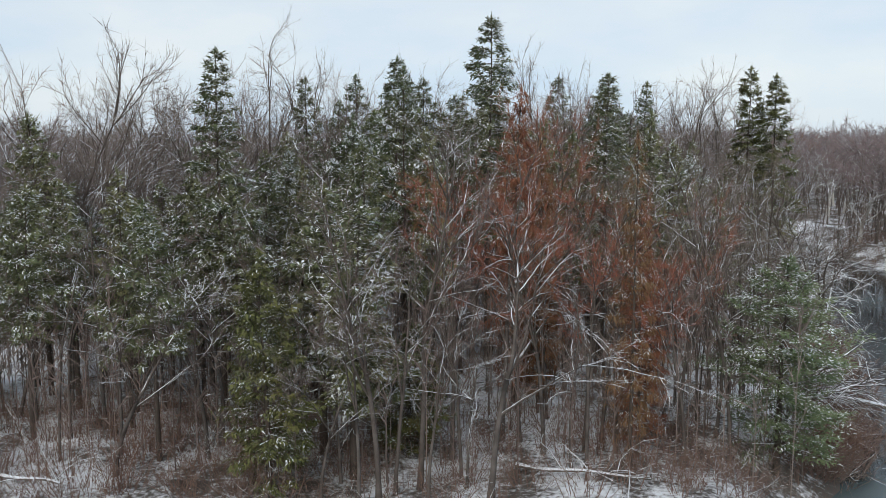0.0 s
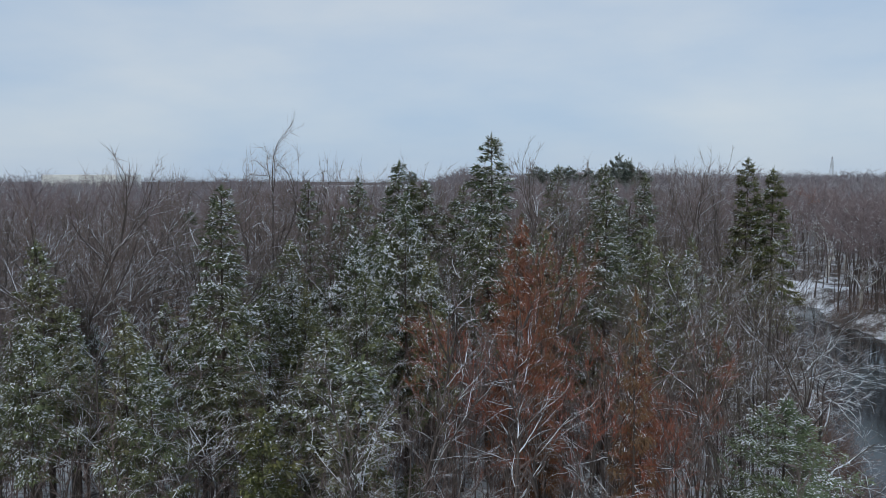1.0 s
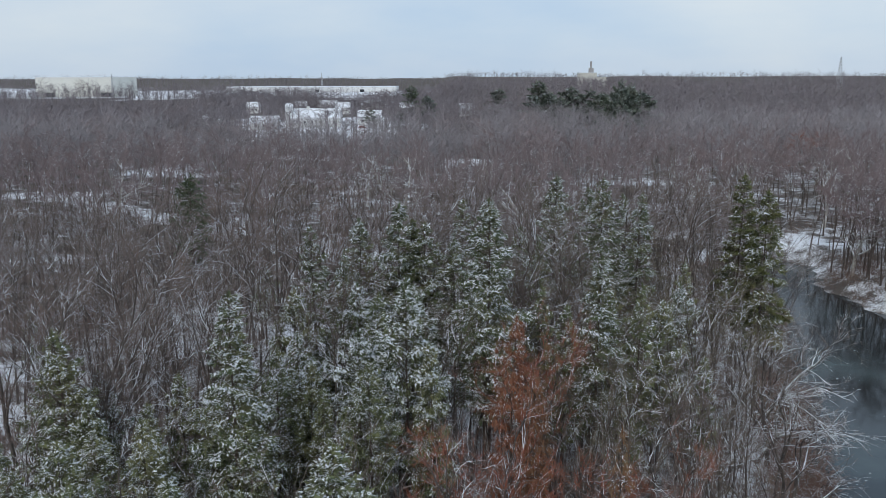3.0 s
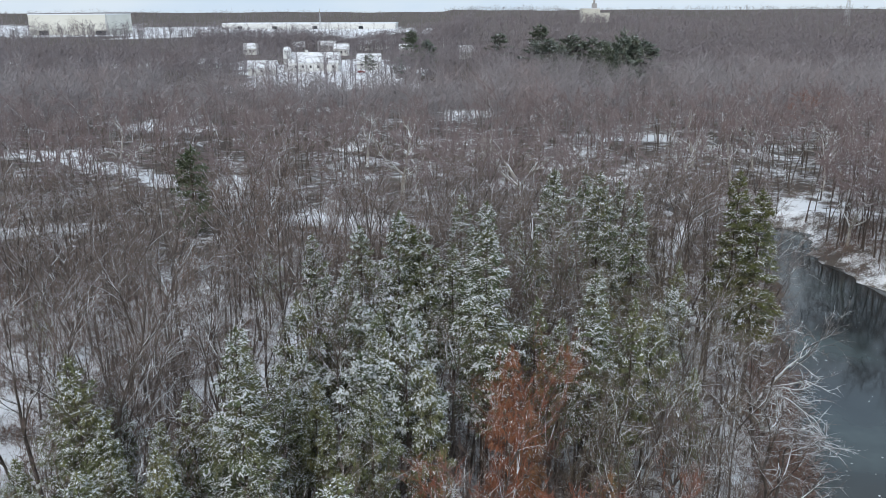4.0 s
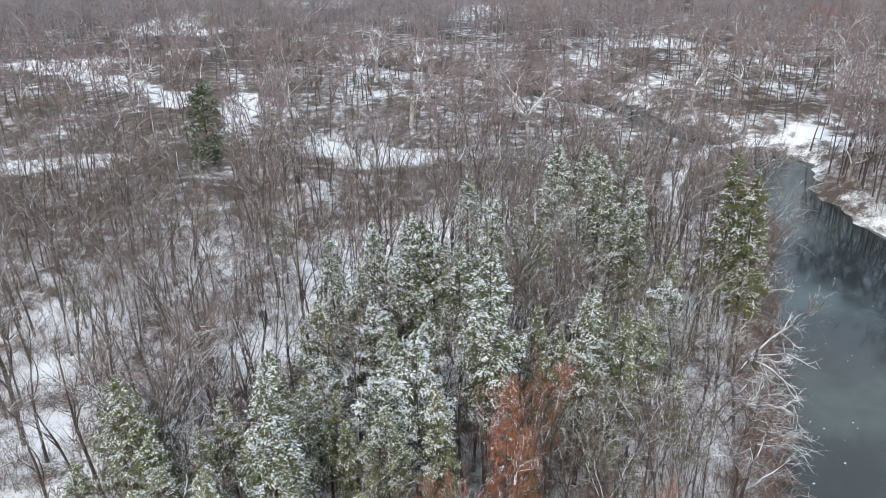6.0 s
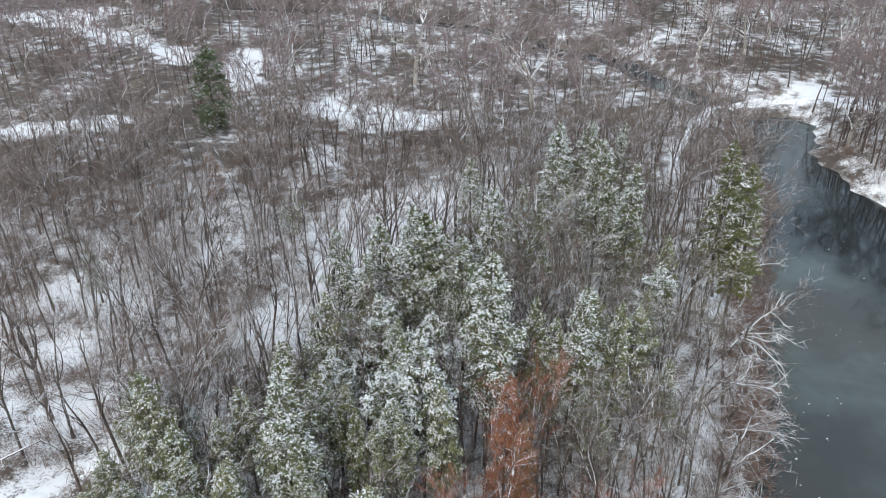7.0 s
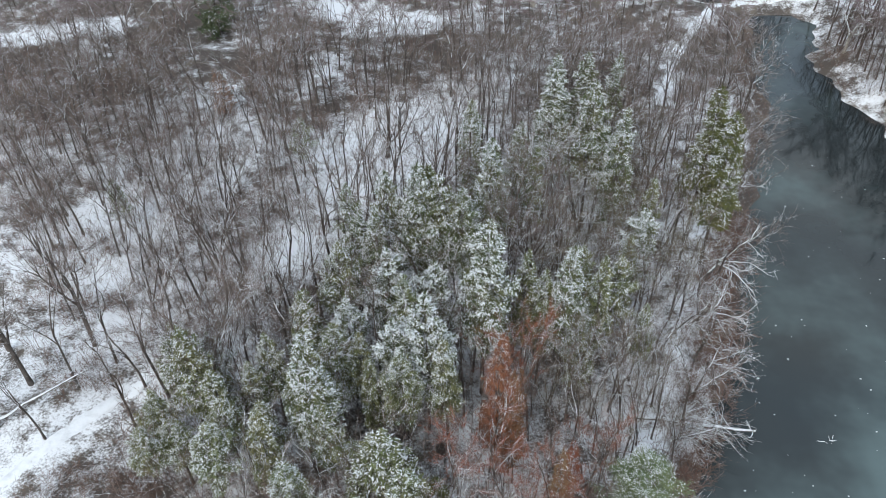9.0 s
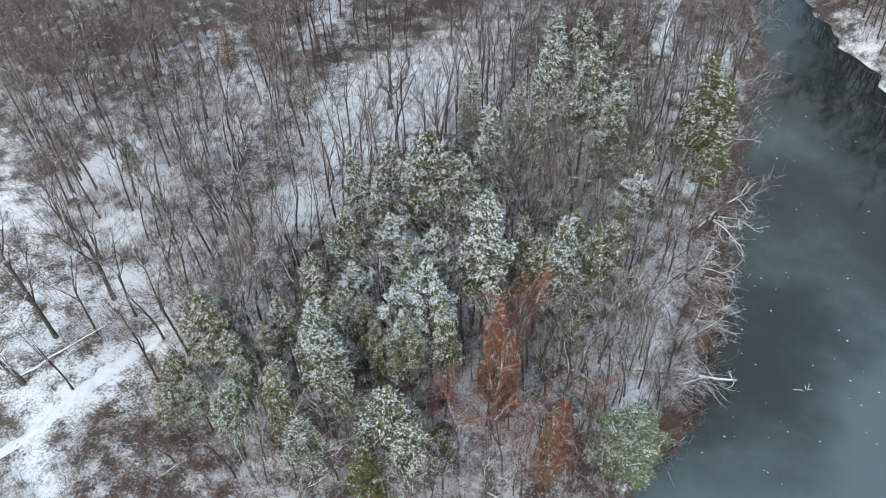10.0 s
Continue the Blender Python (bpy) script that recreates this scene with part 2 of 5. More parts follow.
    def flakes(self, a, b, width, rng, mat=0):
        """Lumps of snow lying along sprays: near-level blades from a to b."""
        a, b = np.asarray(a, float), np.asarray(b, float)
        n = len(a)
        if n == 0:
            return self
        d = b - a
        side = np.cross(d, [0, 0, 1.0]) + rng.normal(0, 0.12, (n, 3)) * np.linalg.norm(d, axis=1)[:, None]
        side /= np.linalg.norm(side, axis=1)[:, None] + 1e-9
        w = np.broadcast_to(np.asarray(width, float), (n,))[:, None]
        m = a * 0.55 + b * 0.45
        v = np.stack([a, m + side * w, b, m - side * w], 1).reshape(-1, 3)
        i = np.arange(n)[:, None] * 4
        return self.add(v, np.concatenate([i + [0, 1, 2], i + [0, 2, 3]]), mat)

    def box(self, x0, y0, z0, x1, y1, z1, mat=0):
        v = [(x, y, z) for z in (z0, z1) for y in (y0, y1) for x in (x0, x1)]
        q = [(0, 2, 3, 1), (4, 5, 7, 6), (0, 1, 5, 4), (2, 6, 7, 3), (0, 4, 6, 2), (1, 3, 7, 5)]
        return self.add(v, [t for a, b, c, d in q for t in ((a, b, c), (a, c, d))], mat)


def mesh_of(name, verts, tris, materials, mats=None, smooth=False):
    me = bpy.data.meshes.new(name)
    n = len(tris)
    me.vertices.add(len(verts))
    me.vertices.foreach_set("co", np.asarray(verts, np.float32).ravel())
    me.loops.add(n * 3)
    me.loops.foreach_set("vertex_index", np.asarray(tris, np.int32).ravel())
    me.polygons.add(n)
    me.polygons.foreach_set("loop_start", np.arange(0, n * 3, 3, dtype=np.int32))
    for m in materials:
        me.materials.append(m)
    if mats is not None:
        me.polygons.foreach_set("material_index", np.asarray(mats, np.int32))
    me.polygons.foreach_set("use_smooth", np.full(n, smooth))
    me.update(calc_edges=True)
    me.validate()
    return me


def soup_mesh(name, soup, materials, smooth=False):
    v, f, m = soup.arrays()
    return mesh_of(name, v, f, materials, m, smooth)


def part(name, mesh, parent, label=""):
    ob = new(name, mesh)
    ob.parent = parent
    return tagged(ob, label)


# ---- lie of the land ----
LEFT_Y = [-300, 0, 25, 34.6, 40, 44.6, 53, 61.5, 70.7, 81.4, 93.6, 103, 114, 134, 140]
LEFT_X = [4, 9, 14.6, 18.6, 21.4, 24.5, 28.2, 30.7, 33.9, 37.6, 43.4, 46.2, 48.9, 51.7, 54]
RIGHT_Y = [-300, 0, 40, 70, 96, 109, 118, 124.6, 130.6, 136, 140]
RIGHT_X = [95, 88, 80, 71, 62.5, 61.5, 60, 59, 62.5, 64, 60]
CREEK = [(48, 148), (42.6, 157), (36, 171.6), (22, 182), (10, 196), (-25, 214), (-60, 220)]
PATH_NEAR = [(-60, 22), (-50, 31), (-43.5, 37.3), (-41, 39.4), (-38.4, 43.3), (-35.5, 47.1), (-32.2, 50.4), (-28.5, 54)]
PATH_SIDE = [(-30, 18), (-35, 27), (-37.5, 33), (-41, 39)]
PATH_FAR = [(30, 104), (33, 112), (36.1, 120.7), (42.1, 131.7), (46, 138.5), (52, 143), (61.6, 144), (70, 143), (84, 138), (100, 130)]
# clearings: x, y, radius
CLEAR = [(-37, 58, 3.5), (-41, 67, 3.5), (-11, 91, 10), (-2, 99, 7), (-14, 84, 5), (-45, 79, 5), (-39, 76, 3.5), (-20, 71, 5), (-15, 133, 6), (46, 147, 5),
         (68, 148, 4), (-92, 260, 13), (5, 277, 9), (-44, 168, 6), (-95, 205, 7)]


def dist_line(x, y, line):
    """Distance of points to a bent line."""
    best = np.full(np.shape(x), 1e9)
    for (ax, ay), (bx, by) in zip(line[:-1], line[1:]):
        dx, dy = bx - ax, by - ay
        s = np.clip(((x - ax) * dx + (y - ay) * dy) / (dx * dx + dy * dy), 0, 1)
        best = np.minimum(best, np.hypot(x - ax - s * dx, y - ay - s * dy))
    return best


def into_water(x, y):
    """Metres into the river (negative: on land)."""
    x, y = np.asarray(x, float), np.asarray(y, float)
    wob = 0.7 * np.sin(y * 0.55 + 1.0) + 0.5 * np.sin(y * 1.3)
    d = np.minimum(np.minimum(x - np.interp(y, LEFT_Y, LEFT_X) + wob * 0.6, np.interp(y, RIGHT_Y, RIGHT_X) - x + wob), 139.0 - y)
    return np.maximum(d, 2.7 - dist_line(x, y, CREEK) + 0.3 * wob)


def smooth01(v):
    v = np.clip(v, 0, 1)
    return v * v * (3 - 2 * v)


def land(x, y):
    """Height of the ground."""
    x, y = np.asarray(x, float), np.asarray(y, float)
    d = into_water(x, y)
    roll = 0.22 * np.sin(x * 0.31 + y * 0.17) + 0.18 * np.sin(x * 0.11 - y * 0.29 + 2.0) + 0.08 * np.sin(x * 0.9 + 1.0) * np.sin(y * 0.83)
    z = roll - 2.9 * smooth01((d + 7.0) / 7.6) - 1.6 * smooth01(d / 4.0)
    far = np.hypot(x, y)
    rise = 3.5 * smooth01((y - 240) / 140) * smooth01((x + 10) / 70)
    rise = rise + 5.0 * smooth01((y - 380) / 250) * smooth01((x + 20) / 80)
    return z + rise + (9.0 + 2.0 * np.sin(x * 0.006 + 1.0) + 1.5 * np.sin(x * 0.017)) * smooth01((far - 1450) / 500)


STRIPS = [[(-113, 207), (-70, 179), (-60, 168)], [(-24, 138), (-6, 131)], [(-84, 124), (-61, 132)], [(-46, 172), (-43, 152)], [(-110, 254), (-74, 246)], [(-8, 290), (18, 281)], [(-64, 302), (-38, 297)], [(40, 232), (62, 226)]]


def open_ground(x, y):
    """How open and snow-covered the ground is, 0 to 1."""
    o = np.zeros(np.shape(x))
    for cx, cy, r in CLEAR:
        o = np.maximum(o, smooth01(1.4 - np.hypot(x - cx, y - cy) / r))
    for line in STRIPS:
        o = np.maximum(o, smooth01(1.4 - dist_line(x, y, line) / 4.0))
    ragged = 0.5 + 0.5 * np.sin(x * 0.7 + 2 * np.sin(y * 0.31)) * np.sin(y * 0.6 + 2 * np.sin(x * 0.23))
    return o * (0.55 + 0.45 * ragged)


def field(x, y):
    """The farm's open fields, far off."""
    ax = x / np.maximum(y, 1)
    y = y + 25 * np.sin(x * 0.045) + 18 * np.sin(x * 0.11 + 1.0)
    ax = ax + 0.025 * np.sin(y * 0.05) + 0.015 * np.sin(y * 0.13 + 2.0)
    f = smooth01((y - 335) / 40) * smooth01((-0.035 - ax) / 0.03) * smooth01((ax + 0.27) / 0.06) * smooth01((600 - y) / 60)
    g = smooth01((y - 1020) / 80) * smooth01((0.0 - ax) / 0.06) * smooth01((1600 - y) / 150)
    return np.maximum(f, g)


def spaced(lo, hi, fine_lo, fine_hi, step, grow):
    c = list(np.arange(fine_lo, fine_hi + 0.01, step))
    s, v = step, fine_hi
    while v < hi:
        s *= grow
        v += s
        c.append(v)
    s, v = step, fine_lo
    while v > lo:
        s *= grow
        v -= s
        c.insert(0, v)
    return np.array(c)


def build_ground():
    xs, ys = spaced(-4300, 4300, -75, 95, 1.3, 1.14), spaced(-600, 4600, 22, 165, 1.3, 1.12)
    X, Y = np.meshgrid(xs, ys)
    nx, ny = len(xs), len(ys)
    verts = np.stack([X, Y, land(X, Y)], -1).reshape(-1, 3)
    i = (np.arange(ny - 1)[:, None] * nx + np.arange(nx - 1)[None]).ravel()
    q = np.stack([i, i + 1, i + nx + 1, i + nx], -1)
    me = mesh_of("ground", verts, np.concatenate([q[:, [0, 1, 2]], q[:, [0, 2, 3]]]), [M_GROUND], smooth=True)
    x, y = X.ravel(), Y.ravel()
    near_path = np.minimum(dist_line(x, y, PATH_NEAR), np.minimum(dist_line(x, y, PATH_SIDE), dist_line(x, y, PATH_FAR)))
    # last term thins snow at the left waterline, painting in bank shadow and brush
    cover = 0.26 * open_ground(x, y) + 0.05 * smooth01(1.3 - near_path / 2.2) + 0.09 * smooth01(1.3 - dist_line(x, y, PATH_SIDE) / 1.5) + 0.6 * field(x, y) - 0.10 * smooth01((into_water(x, y) + 6) / 5) * smooth01((np.interp(y, LEFT_Y, LEFT_X) + 6 - x) / 2) * smooth01((134 - y) / 6) - 0.25 * smooth01((into_water(x, y) + 2.2) / 2.0) * smooth01((np.interp(y, LEFT_Y, LEFT_X) + 6 - x) / 2)
    cover += 0.02 * smooth01((-18 - x) / 15) * smooth01((110 - y) / 30) - 0.06
    cover += 0.06 * smooth01((x - np.interp(y, RIGHT_Y, RIGHT_X) - 1.0) / 2.5) * smooth01((150 - y) / 10)
    shaded = (1 - field(x, y)) * (1 - open_ground(x, y))
    cover -= shaded * (0.075 * smooth01((y - 95) / 30) + 0.22 * smooth01((y - 220) / 120))
    cover -= 0.06 * smooth01((-36 - x) / 10) * smooth01((y - 82) / 10) * (1 - open_ground(x, y))
    cover -= 0.055 * smooth01((44 - y) / 5) * smooth01((-6 - x) / 6)
    cover += 0.02 * smooth01((x + 5) / 8) * smooth01((75 - y) / 10) - 0.05 * smooth01((x - 8) / 4) * smooth01((44 - y) / 6)
    me.attributes.new("snow", "FLOAT", "POINT").data.foreach_set("value", cover.astype(np.float32))
    tagged(new("ground", me), "forest floor of patchy snow over brown leaf litter", "ground", kind="structure")


def build_path(name, line, width, label):
    pts = []
    for (ax, ay), (bx, by) in zip(line[:-1], line[1:]):
        n = max(2, int(math.hypot(bx - ax, by - ay) / 0.8))
        pts += [(ax + (bx - ax) * k / n, ay + (by - ay) * k / n) for k in range(n)]
    p = np.array(pts)
    for _ in range(4):
        p[1:-1] = (p[:-2] + 2 * p[1:-1] + p[2:]) / 4
    t = np.gradient(p, axis=0)
    t /= np.linalg.norm(t, axis=1)[:, None]
    nrm = np.stack([-t[:, 1], t[:, 0]], -1)
    rng = np.random.default_rng(7)
    cols = np.array([-1.0, -0.6, 0.0, 0.6, 1.0])
    wid = width * (1 + 0.2 * np.sin(np.arange(len(p)) * 0.35) + rng.normal(0, 0.1, len(p)))
    off = cols[None] * wid[:, None] / 2 + rng.normal(0, 0.18, (len(p), 5)) * np.array([1.6, 0.5, 0, 0.5, 1.6])[None]
    g = p[:, None] + nrm[:, None] * off[..., None]
    z = land(g[..., 0], g[..., 1]) + np.array([-0.12, 0.05, 0.04, 0.05, -0.12])[None] + rng.normal(0, 0.03, g.shape[:2])
    v = np.concatenate([g, z[..., None]], -1).reshape(-1, 3)
    i = (np.arange(len(p) - 1)[:, None] * 5 + np.arange(4)[None]).ravel()
    q = np.stack([i, i + 5, i + 6, i + 1], -1)
    me = mesh_of(name, v, np.concatenate([q[:, [0, 1, 2]], q[:, [0, 2, 3]]]), [M_PATH], smooth=True)
    tagged(new(name, me), label, "path", kind="structure")


build_ground()
build_path("path", PATH_NEAR, 1.9, "snow-covered footpath winding between bare trees")
build_path("path", PATH_FAR, 2.2, "snow-covered path along the river bank")
water = mesh_of("water", [(-80, -310, -2.72), (130, -310, -2.72), (130, 250, -2.72), (-80, 250, -2.72)], [(0, 1, 2), (0, 2, 3)], [M_WATER])
tagged(new("water", water), "calm grey-green river with thin ice", "water", kind="structure")


# ---- trees: templates ----
def unit(az, el):
    return np.array([math.cos(el) * math.cos(az), math.cos(el) * math.sin(az), math.sin(el)])


def bent(rng, start, az, el, length, n, rise=0.25, wob=0.12):
    """A wandering branch line that bends upwards."""
    p, out = np.array(start, float), [np.array(start, float)]
    for k in range(n):
        az += rng.normal(0, wob * 1.6)
        el += rise / n + rng.normal(0, wob)
        el = min(max(el, -0.6), 1.5)
        p = p + unit(az, el) * length / n
        out.append(p)
    return np.array(out), az, el


def bare_tree(seed, height=18.0, r0=0.15, fork=0.38, angle=0.38, leaders=3, forks=3, sides=2, subs=4, twigs=10, lean=(0.0, 0.0), twig_r=0.009, twig_len=1.0,
              fine=True, droop=0.0, crook=0.13):
    """Trunk soup, twig soup and limb soups of a leafless broadleaf tree that forks again and again, its branches arching."""
    rng = np.random.default_rng(seed)
    wood, crown = Soup(), Soup()
    tw_a, tw_b, tw_r = [], [], []

    def run(start, d, length, n, up, crook=crook):
        """A line that keeps bending one way, lifts towards the light and wavers a little."""
        p, d, out = np.array(start, float), np.array(d, float), [np.array(start, float)]
        arch = rng.normal(0, crook * 2.6, 3)
        for _ in range(n):
            d = d + (arch + [0, 0, up]) / n + rng.normal(0, crook * 0.55, 3)
            d /= np.linalg.norm(d)
            p = p + d * length / n
            out.append(p)
        return np.array(out), d

    def turned(d, a):
        side = np.cross(d, rng.normal(0, 1, 3))
        side /= np.linalg.norm(side) + 1e-9
        v = d * math.cos(a) + side * math.sin(a)
        return v / np.linalg.norm(v)

    def sprig(line, count, size):
        k = rng.uniform(0.1, 1.0, count) * (len(line) - 1)
        i = np.minimum(k.astype(int), len(line) - 2)
        f = (k - i)[:, None]
        a = line[i] * (1 - f) + line[i + 1] * f
        d = line[i + 1] - line[i]
        d = d / (np.linalg.norm(d, axis=1)[:, None] + 1e-9)
        d = d * 0.85 + rng.normal(0, 0.5, (count, 3)) + [0, 0, 0.1 - droop]
        d /= np.linalg.norm(d, axis=1)[:, None]
        tw_a.append(a)
        tw_b.append(a + d * (size * rng.uniform(0.35, 1.3, count))[:, None])
        tw_r.append(np.full(count, twig_r) * rng.uniform(0.7, 1.3, count))

    def along(line, u):
        x = u * (len(line) - 1)
        q = int(min(x, len(line) - 2))
        return line[q] + (line[q + 1] - line[q]) * (x - q)

    def small(start, d, length, r):
        line, d = run(start, d, length, 4 if fine else 2, 0.12 - droop, crook * 1.4)
        crown.tube(line, np.linspace(r, r * 0.3, len(line)), 3, 1 if fine else 0)
        sprig(line, twigs, twig_len)

    def limb(bough, start, d, length, r):
        line, d2 = run(start, d, length, 6 if fine else 3, 0.22 - droop, crook * 1.2)
        bough.tube(line, np.linspace(r, r * 0.4, len(line)), 4 if fine else 3)
        if subs < 2:
            sprig(line, twigs, twig_len)
        for j in range(subs):
            u = 1.0 if j < 1 else rng.uniform(0.25, 0.95)
            small(along(line, u), turned(d2, rng.uniform(0.25, 0.7)), length * rng.uniform(0.4, 0.7), max(r * 0.36, twig_r * 1.2))

    H, boughs = height, []
    first = np.array([lean[0], lean[1], 1.0])
    trunk, d = run((0, 0, -0.25), first / np.linalg.norm(first), H * fork, 5 if fine else 3, 0.0, crook * 0.3)
    rr = np.linspace(r0, r0 * 0.72, len(trunk))
    rr[0] *= 1.35
    wood.tube(trunk, rr, 7 if fine else 4)
    for k in range(leaders):
        main = k == 0
        ld = turned(d, rng.uniform(0.05, 0.18) if main else rng.uniform(0.7, 1.3) * angle)
        u0 = 1.0 if k < 2 else rng.uniform(0.7, 1.0)
        line, d2 = run(along(trunk, u0), ld, H * (0.36 if main else rng.uniform(0.25, 0.34)), 6 if fine else 3, 0.12 - droop, crook * 0.75)
        lr = r0 * (0.7 if main else 0.54)
        bough = Soup()
        boughs.append(bough)
        bough.tube(line, np.linspace(lr, lr * 0.35, len(line)), 5 if fine else 3)
        for _ in range(forks):
            limb(bough, line[-1], turned(d2, rng.uniform(0.15, 0.55)), H * rng.uniform(0.12, 0.22), lr * 0.44)
        for _ in range(sides):
            limb(bough, along(line, rng.uniform(0.2, 0.9)), turned(d2, rng.uniform(0.6, 1.1)), H * rng.uniform(0.10, 0.2), lr * 0.38)
    crown.spikes(np.concatenate(tw_a), np.concatenate(tw_b), np.concatenate(tw_r))
    return wood, crown, boughs


def conifer(seed, height=19.0, r0=0.2, bare=0.3, radius=2.6, shape="cone", boughs=100, sprays=8000, size=0.24, width=0.036, droop=0.1, hang=0.35, stubs=14, snow=0.45):
    """Trunk soup and needle soup of a conifer; shape gives the crown's outline."""
    rng = np.random.default_rng(seed)
    wood, crown = Soup(), Soup()
    n = 8
    s = np.linspace(0, 1, n)
    pts = np.zeros((n, 3))
    pts[:, 2] = s * height
    pts[:, 0], pts[:, 1] = np.cumsum(rng.normal(0, 0.07, n)) * s, np.cumsum(rng.normal(0, 0.07, n)) * s
    pts[0, 2] = -0.25
    wood.tube(pts, np.maximum(r0 * (1 - 0.95 * s), 0.02), 7)
    for _ in range(stubs):
        u = rng.uniform(0.12, max(bare, 0.14))
        st = np.array([np.interp(u, s, pts[:, c]) for c in range(3)])
        line, _, _ = bent(rng, st, rng.uniform(0, 6.28), rng.uniform(-0.3, 0.3), rng.uniform(0.5, 1.9), 3, -0.1, 0.15)
        wood.tube(line, [0.02, 0.016, 0.011, 0.006], 3)
    # boughs, each with its own length, rise and heading, at uneven heights
    rel = 1 - (1 - np.clip((np.arange(boughs) + rng.uniform(-0.9, 0.9, boughs)) / boughs, 0, 0.996)) ** 1.2
    if shape == "cone":
        R = radius * np.minimum(1.0, 0.62 + rel * 2.2) * (1 - rel) ** 0.66 + 0.05
        el = -0.12 + 0.85 * rel ** 2 - droop + rng.normal(0, 0.2, boughs)
    elif shape == "column":
        R = radius * (0.6 + 0.9 * np.minimum(rel * 2.2, 0.45)) * (1 - rel ** 2.2) + 0.14
        el = 0.3 + 0.6 * rel ** 2 - droop + rng.normal(0, 0.34, boughs)
    else:
        R = radius * np.sqrt(np.maximum(0.03, 1 - (2 * rel - 0.9) ** 2 * 0.8)) * (1 - rel ** 5) + 0.12
        el = 0.22 + 0.7 * rel ** 2 - droop + rng.normal(0, 0.32, boughs)
    az = np.arange(boughs) * 2.4 + rng.normal(0, 0.5, boughs)
    lump = rng.uniform(0.74, 1.16, (6, 9))
    L = R * rng.uniform(0.72, 1.15, boughs) * lump[(rel * 5.99).astype(int), ((az % 6.283) / 6.2832 * 8.99).astype(int)]
    z = height * (bare + (1 - bare) * rel)
    st = np.stack([np.interp(z / height, s, pts[:, 0]), np.interp(z / height, s, pts[:, 1]), z], -1)
    d = np.stack([np.cos(az) * np.cos(el), np.sin(az) * np.cos(el), np.sin(el)], -1)
    side = np.stack([-np.sin(az), np.cos(az), rng.normal(0, 0.15, boughs)], -1)

    def bend(t, i):
        out = st[i] + d[i] * (t * L[i])[:, None]
        out[:, 2] += (-0.28 * t ** 1.5 + 0.2 * t ** 3) * L[i]
        return out

    every = np.arange(boughs)
    crown.spikes(st, bend(np.full(boughs, 0.7), every), 0.022, 1)
    # branchlets to both sides of the boughs, each set with needle sprays
    count = sprays // 6
    weight = (L + 0.25) ** 1.5
    i = rng.choice(boughs, count, p=weight / weight.sum())
    t = rng.uniform(0.08, 1.0, count) ** 0.6
    sign = rng.choice([-1.0, 1.0], count)
    reach = np.clip((0.2 + 0.6 * (1.05 - t)) * L[i] * rng.uniform(0.5, 1.1, count), np.minimum(size * 0.8, 0.06 + 0.7 * L[i]), size * 4.5)
    p = bend(t, i)
    p[:, 2] -= np.abs(rng.normal(0, 0.05, count))
    heading = d[i] * rng.uniform(0.4, 1.0, count)[:, None] + side[i] * (sign * rng.uniform(0.3, 0.9, count))[:, None] - [0, 0, 0.12]
    heading /= np.linalg.norm(heading, axis=1)[:, None]
    u = np.tile([0.12, 0.3, 0.48, 0.64, 0.8, 0.95], count) + rng.uniform(-0.08, 0.08, count * 6)
    H6 = np.repeat(heading, 6, 0)
    A = np.repeat(p, 6, 0) + H6 * (u * np.repeat(reach, 6))[:, None] + rng.normal(0, 0.07, (count * 6, 3))
    flank = np.cross(H6, [0, 0, 1.0]) * np.tile([1.0, -1.0], count * 3)[:, None]
    D = H6 * 0.8 + flank * rng.uniform(0.1, 0.9, count * 6)[:, None] + rng.normal(0, 0.4, (count * 6, 3)) - [0, 0, hang]
    D /= np.linalg.norm(D, axis=1)[:, None]
    B = A + D * (np.minimum(size, 0.12 + 0.6 * np.repeat(L[i], 6)) * rng.uniform(0.55, 1.3, count * 6))[:, None]
    wide = width * rng.uniform(0.7, 1.35, count * 6)
    # sprays near the trunk take the third material, its shade put in by colour
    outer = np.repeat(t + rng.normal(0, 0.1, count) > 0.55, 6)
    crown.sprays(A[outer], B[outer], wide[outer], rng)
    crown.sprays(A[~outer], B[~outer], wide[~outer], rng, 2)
    # snow on part of the branchlets, whole boughs more or less laden
    laden = np.clip(rng.normal(snow, 0.4, boughs), 0.02, 0.98) * np.clip(0.55 + 0.6 * rel, 0, 1.1)
    held = rng.uniform(0, 1, count) < laden[i] * np.clip(0.35 + 0.9 * t, 0, 1.15)
    pick = np.repeat(held, 6) & (np.tile(np.arange(6), count) % 2 == rng.integers(0, 2, count * 6))
    C, E = A[pick], B[pick].copy()
    E[:, 2] = C[:, 2] + (E[:, 2] - C[:, 2]) * 0.55
    crown.flakes(C + [0, 0, 0.05], E + [0, 0, 0.05], wide[pick] * rng.uniform(0.5, 1.15, pick.sum()), rng, 3)
    top = pts[-1]
    crown.sprays(np.repeat(top[None] - [[0, 0, 0.3]], 14, 0), top[None] + rng.normal(0, 0.09, (14, 3)) + [[0, 0, 0.3]], np.full(14, width), rng)
    return wood, crown


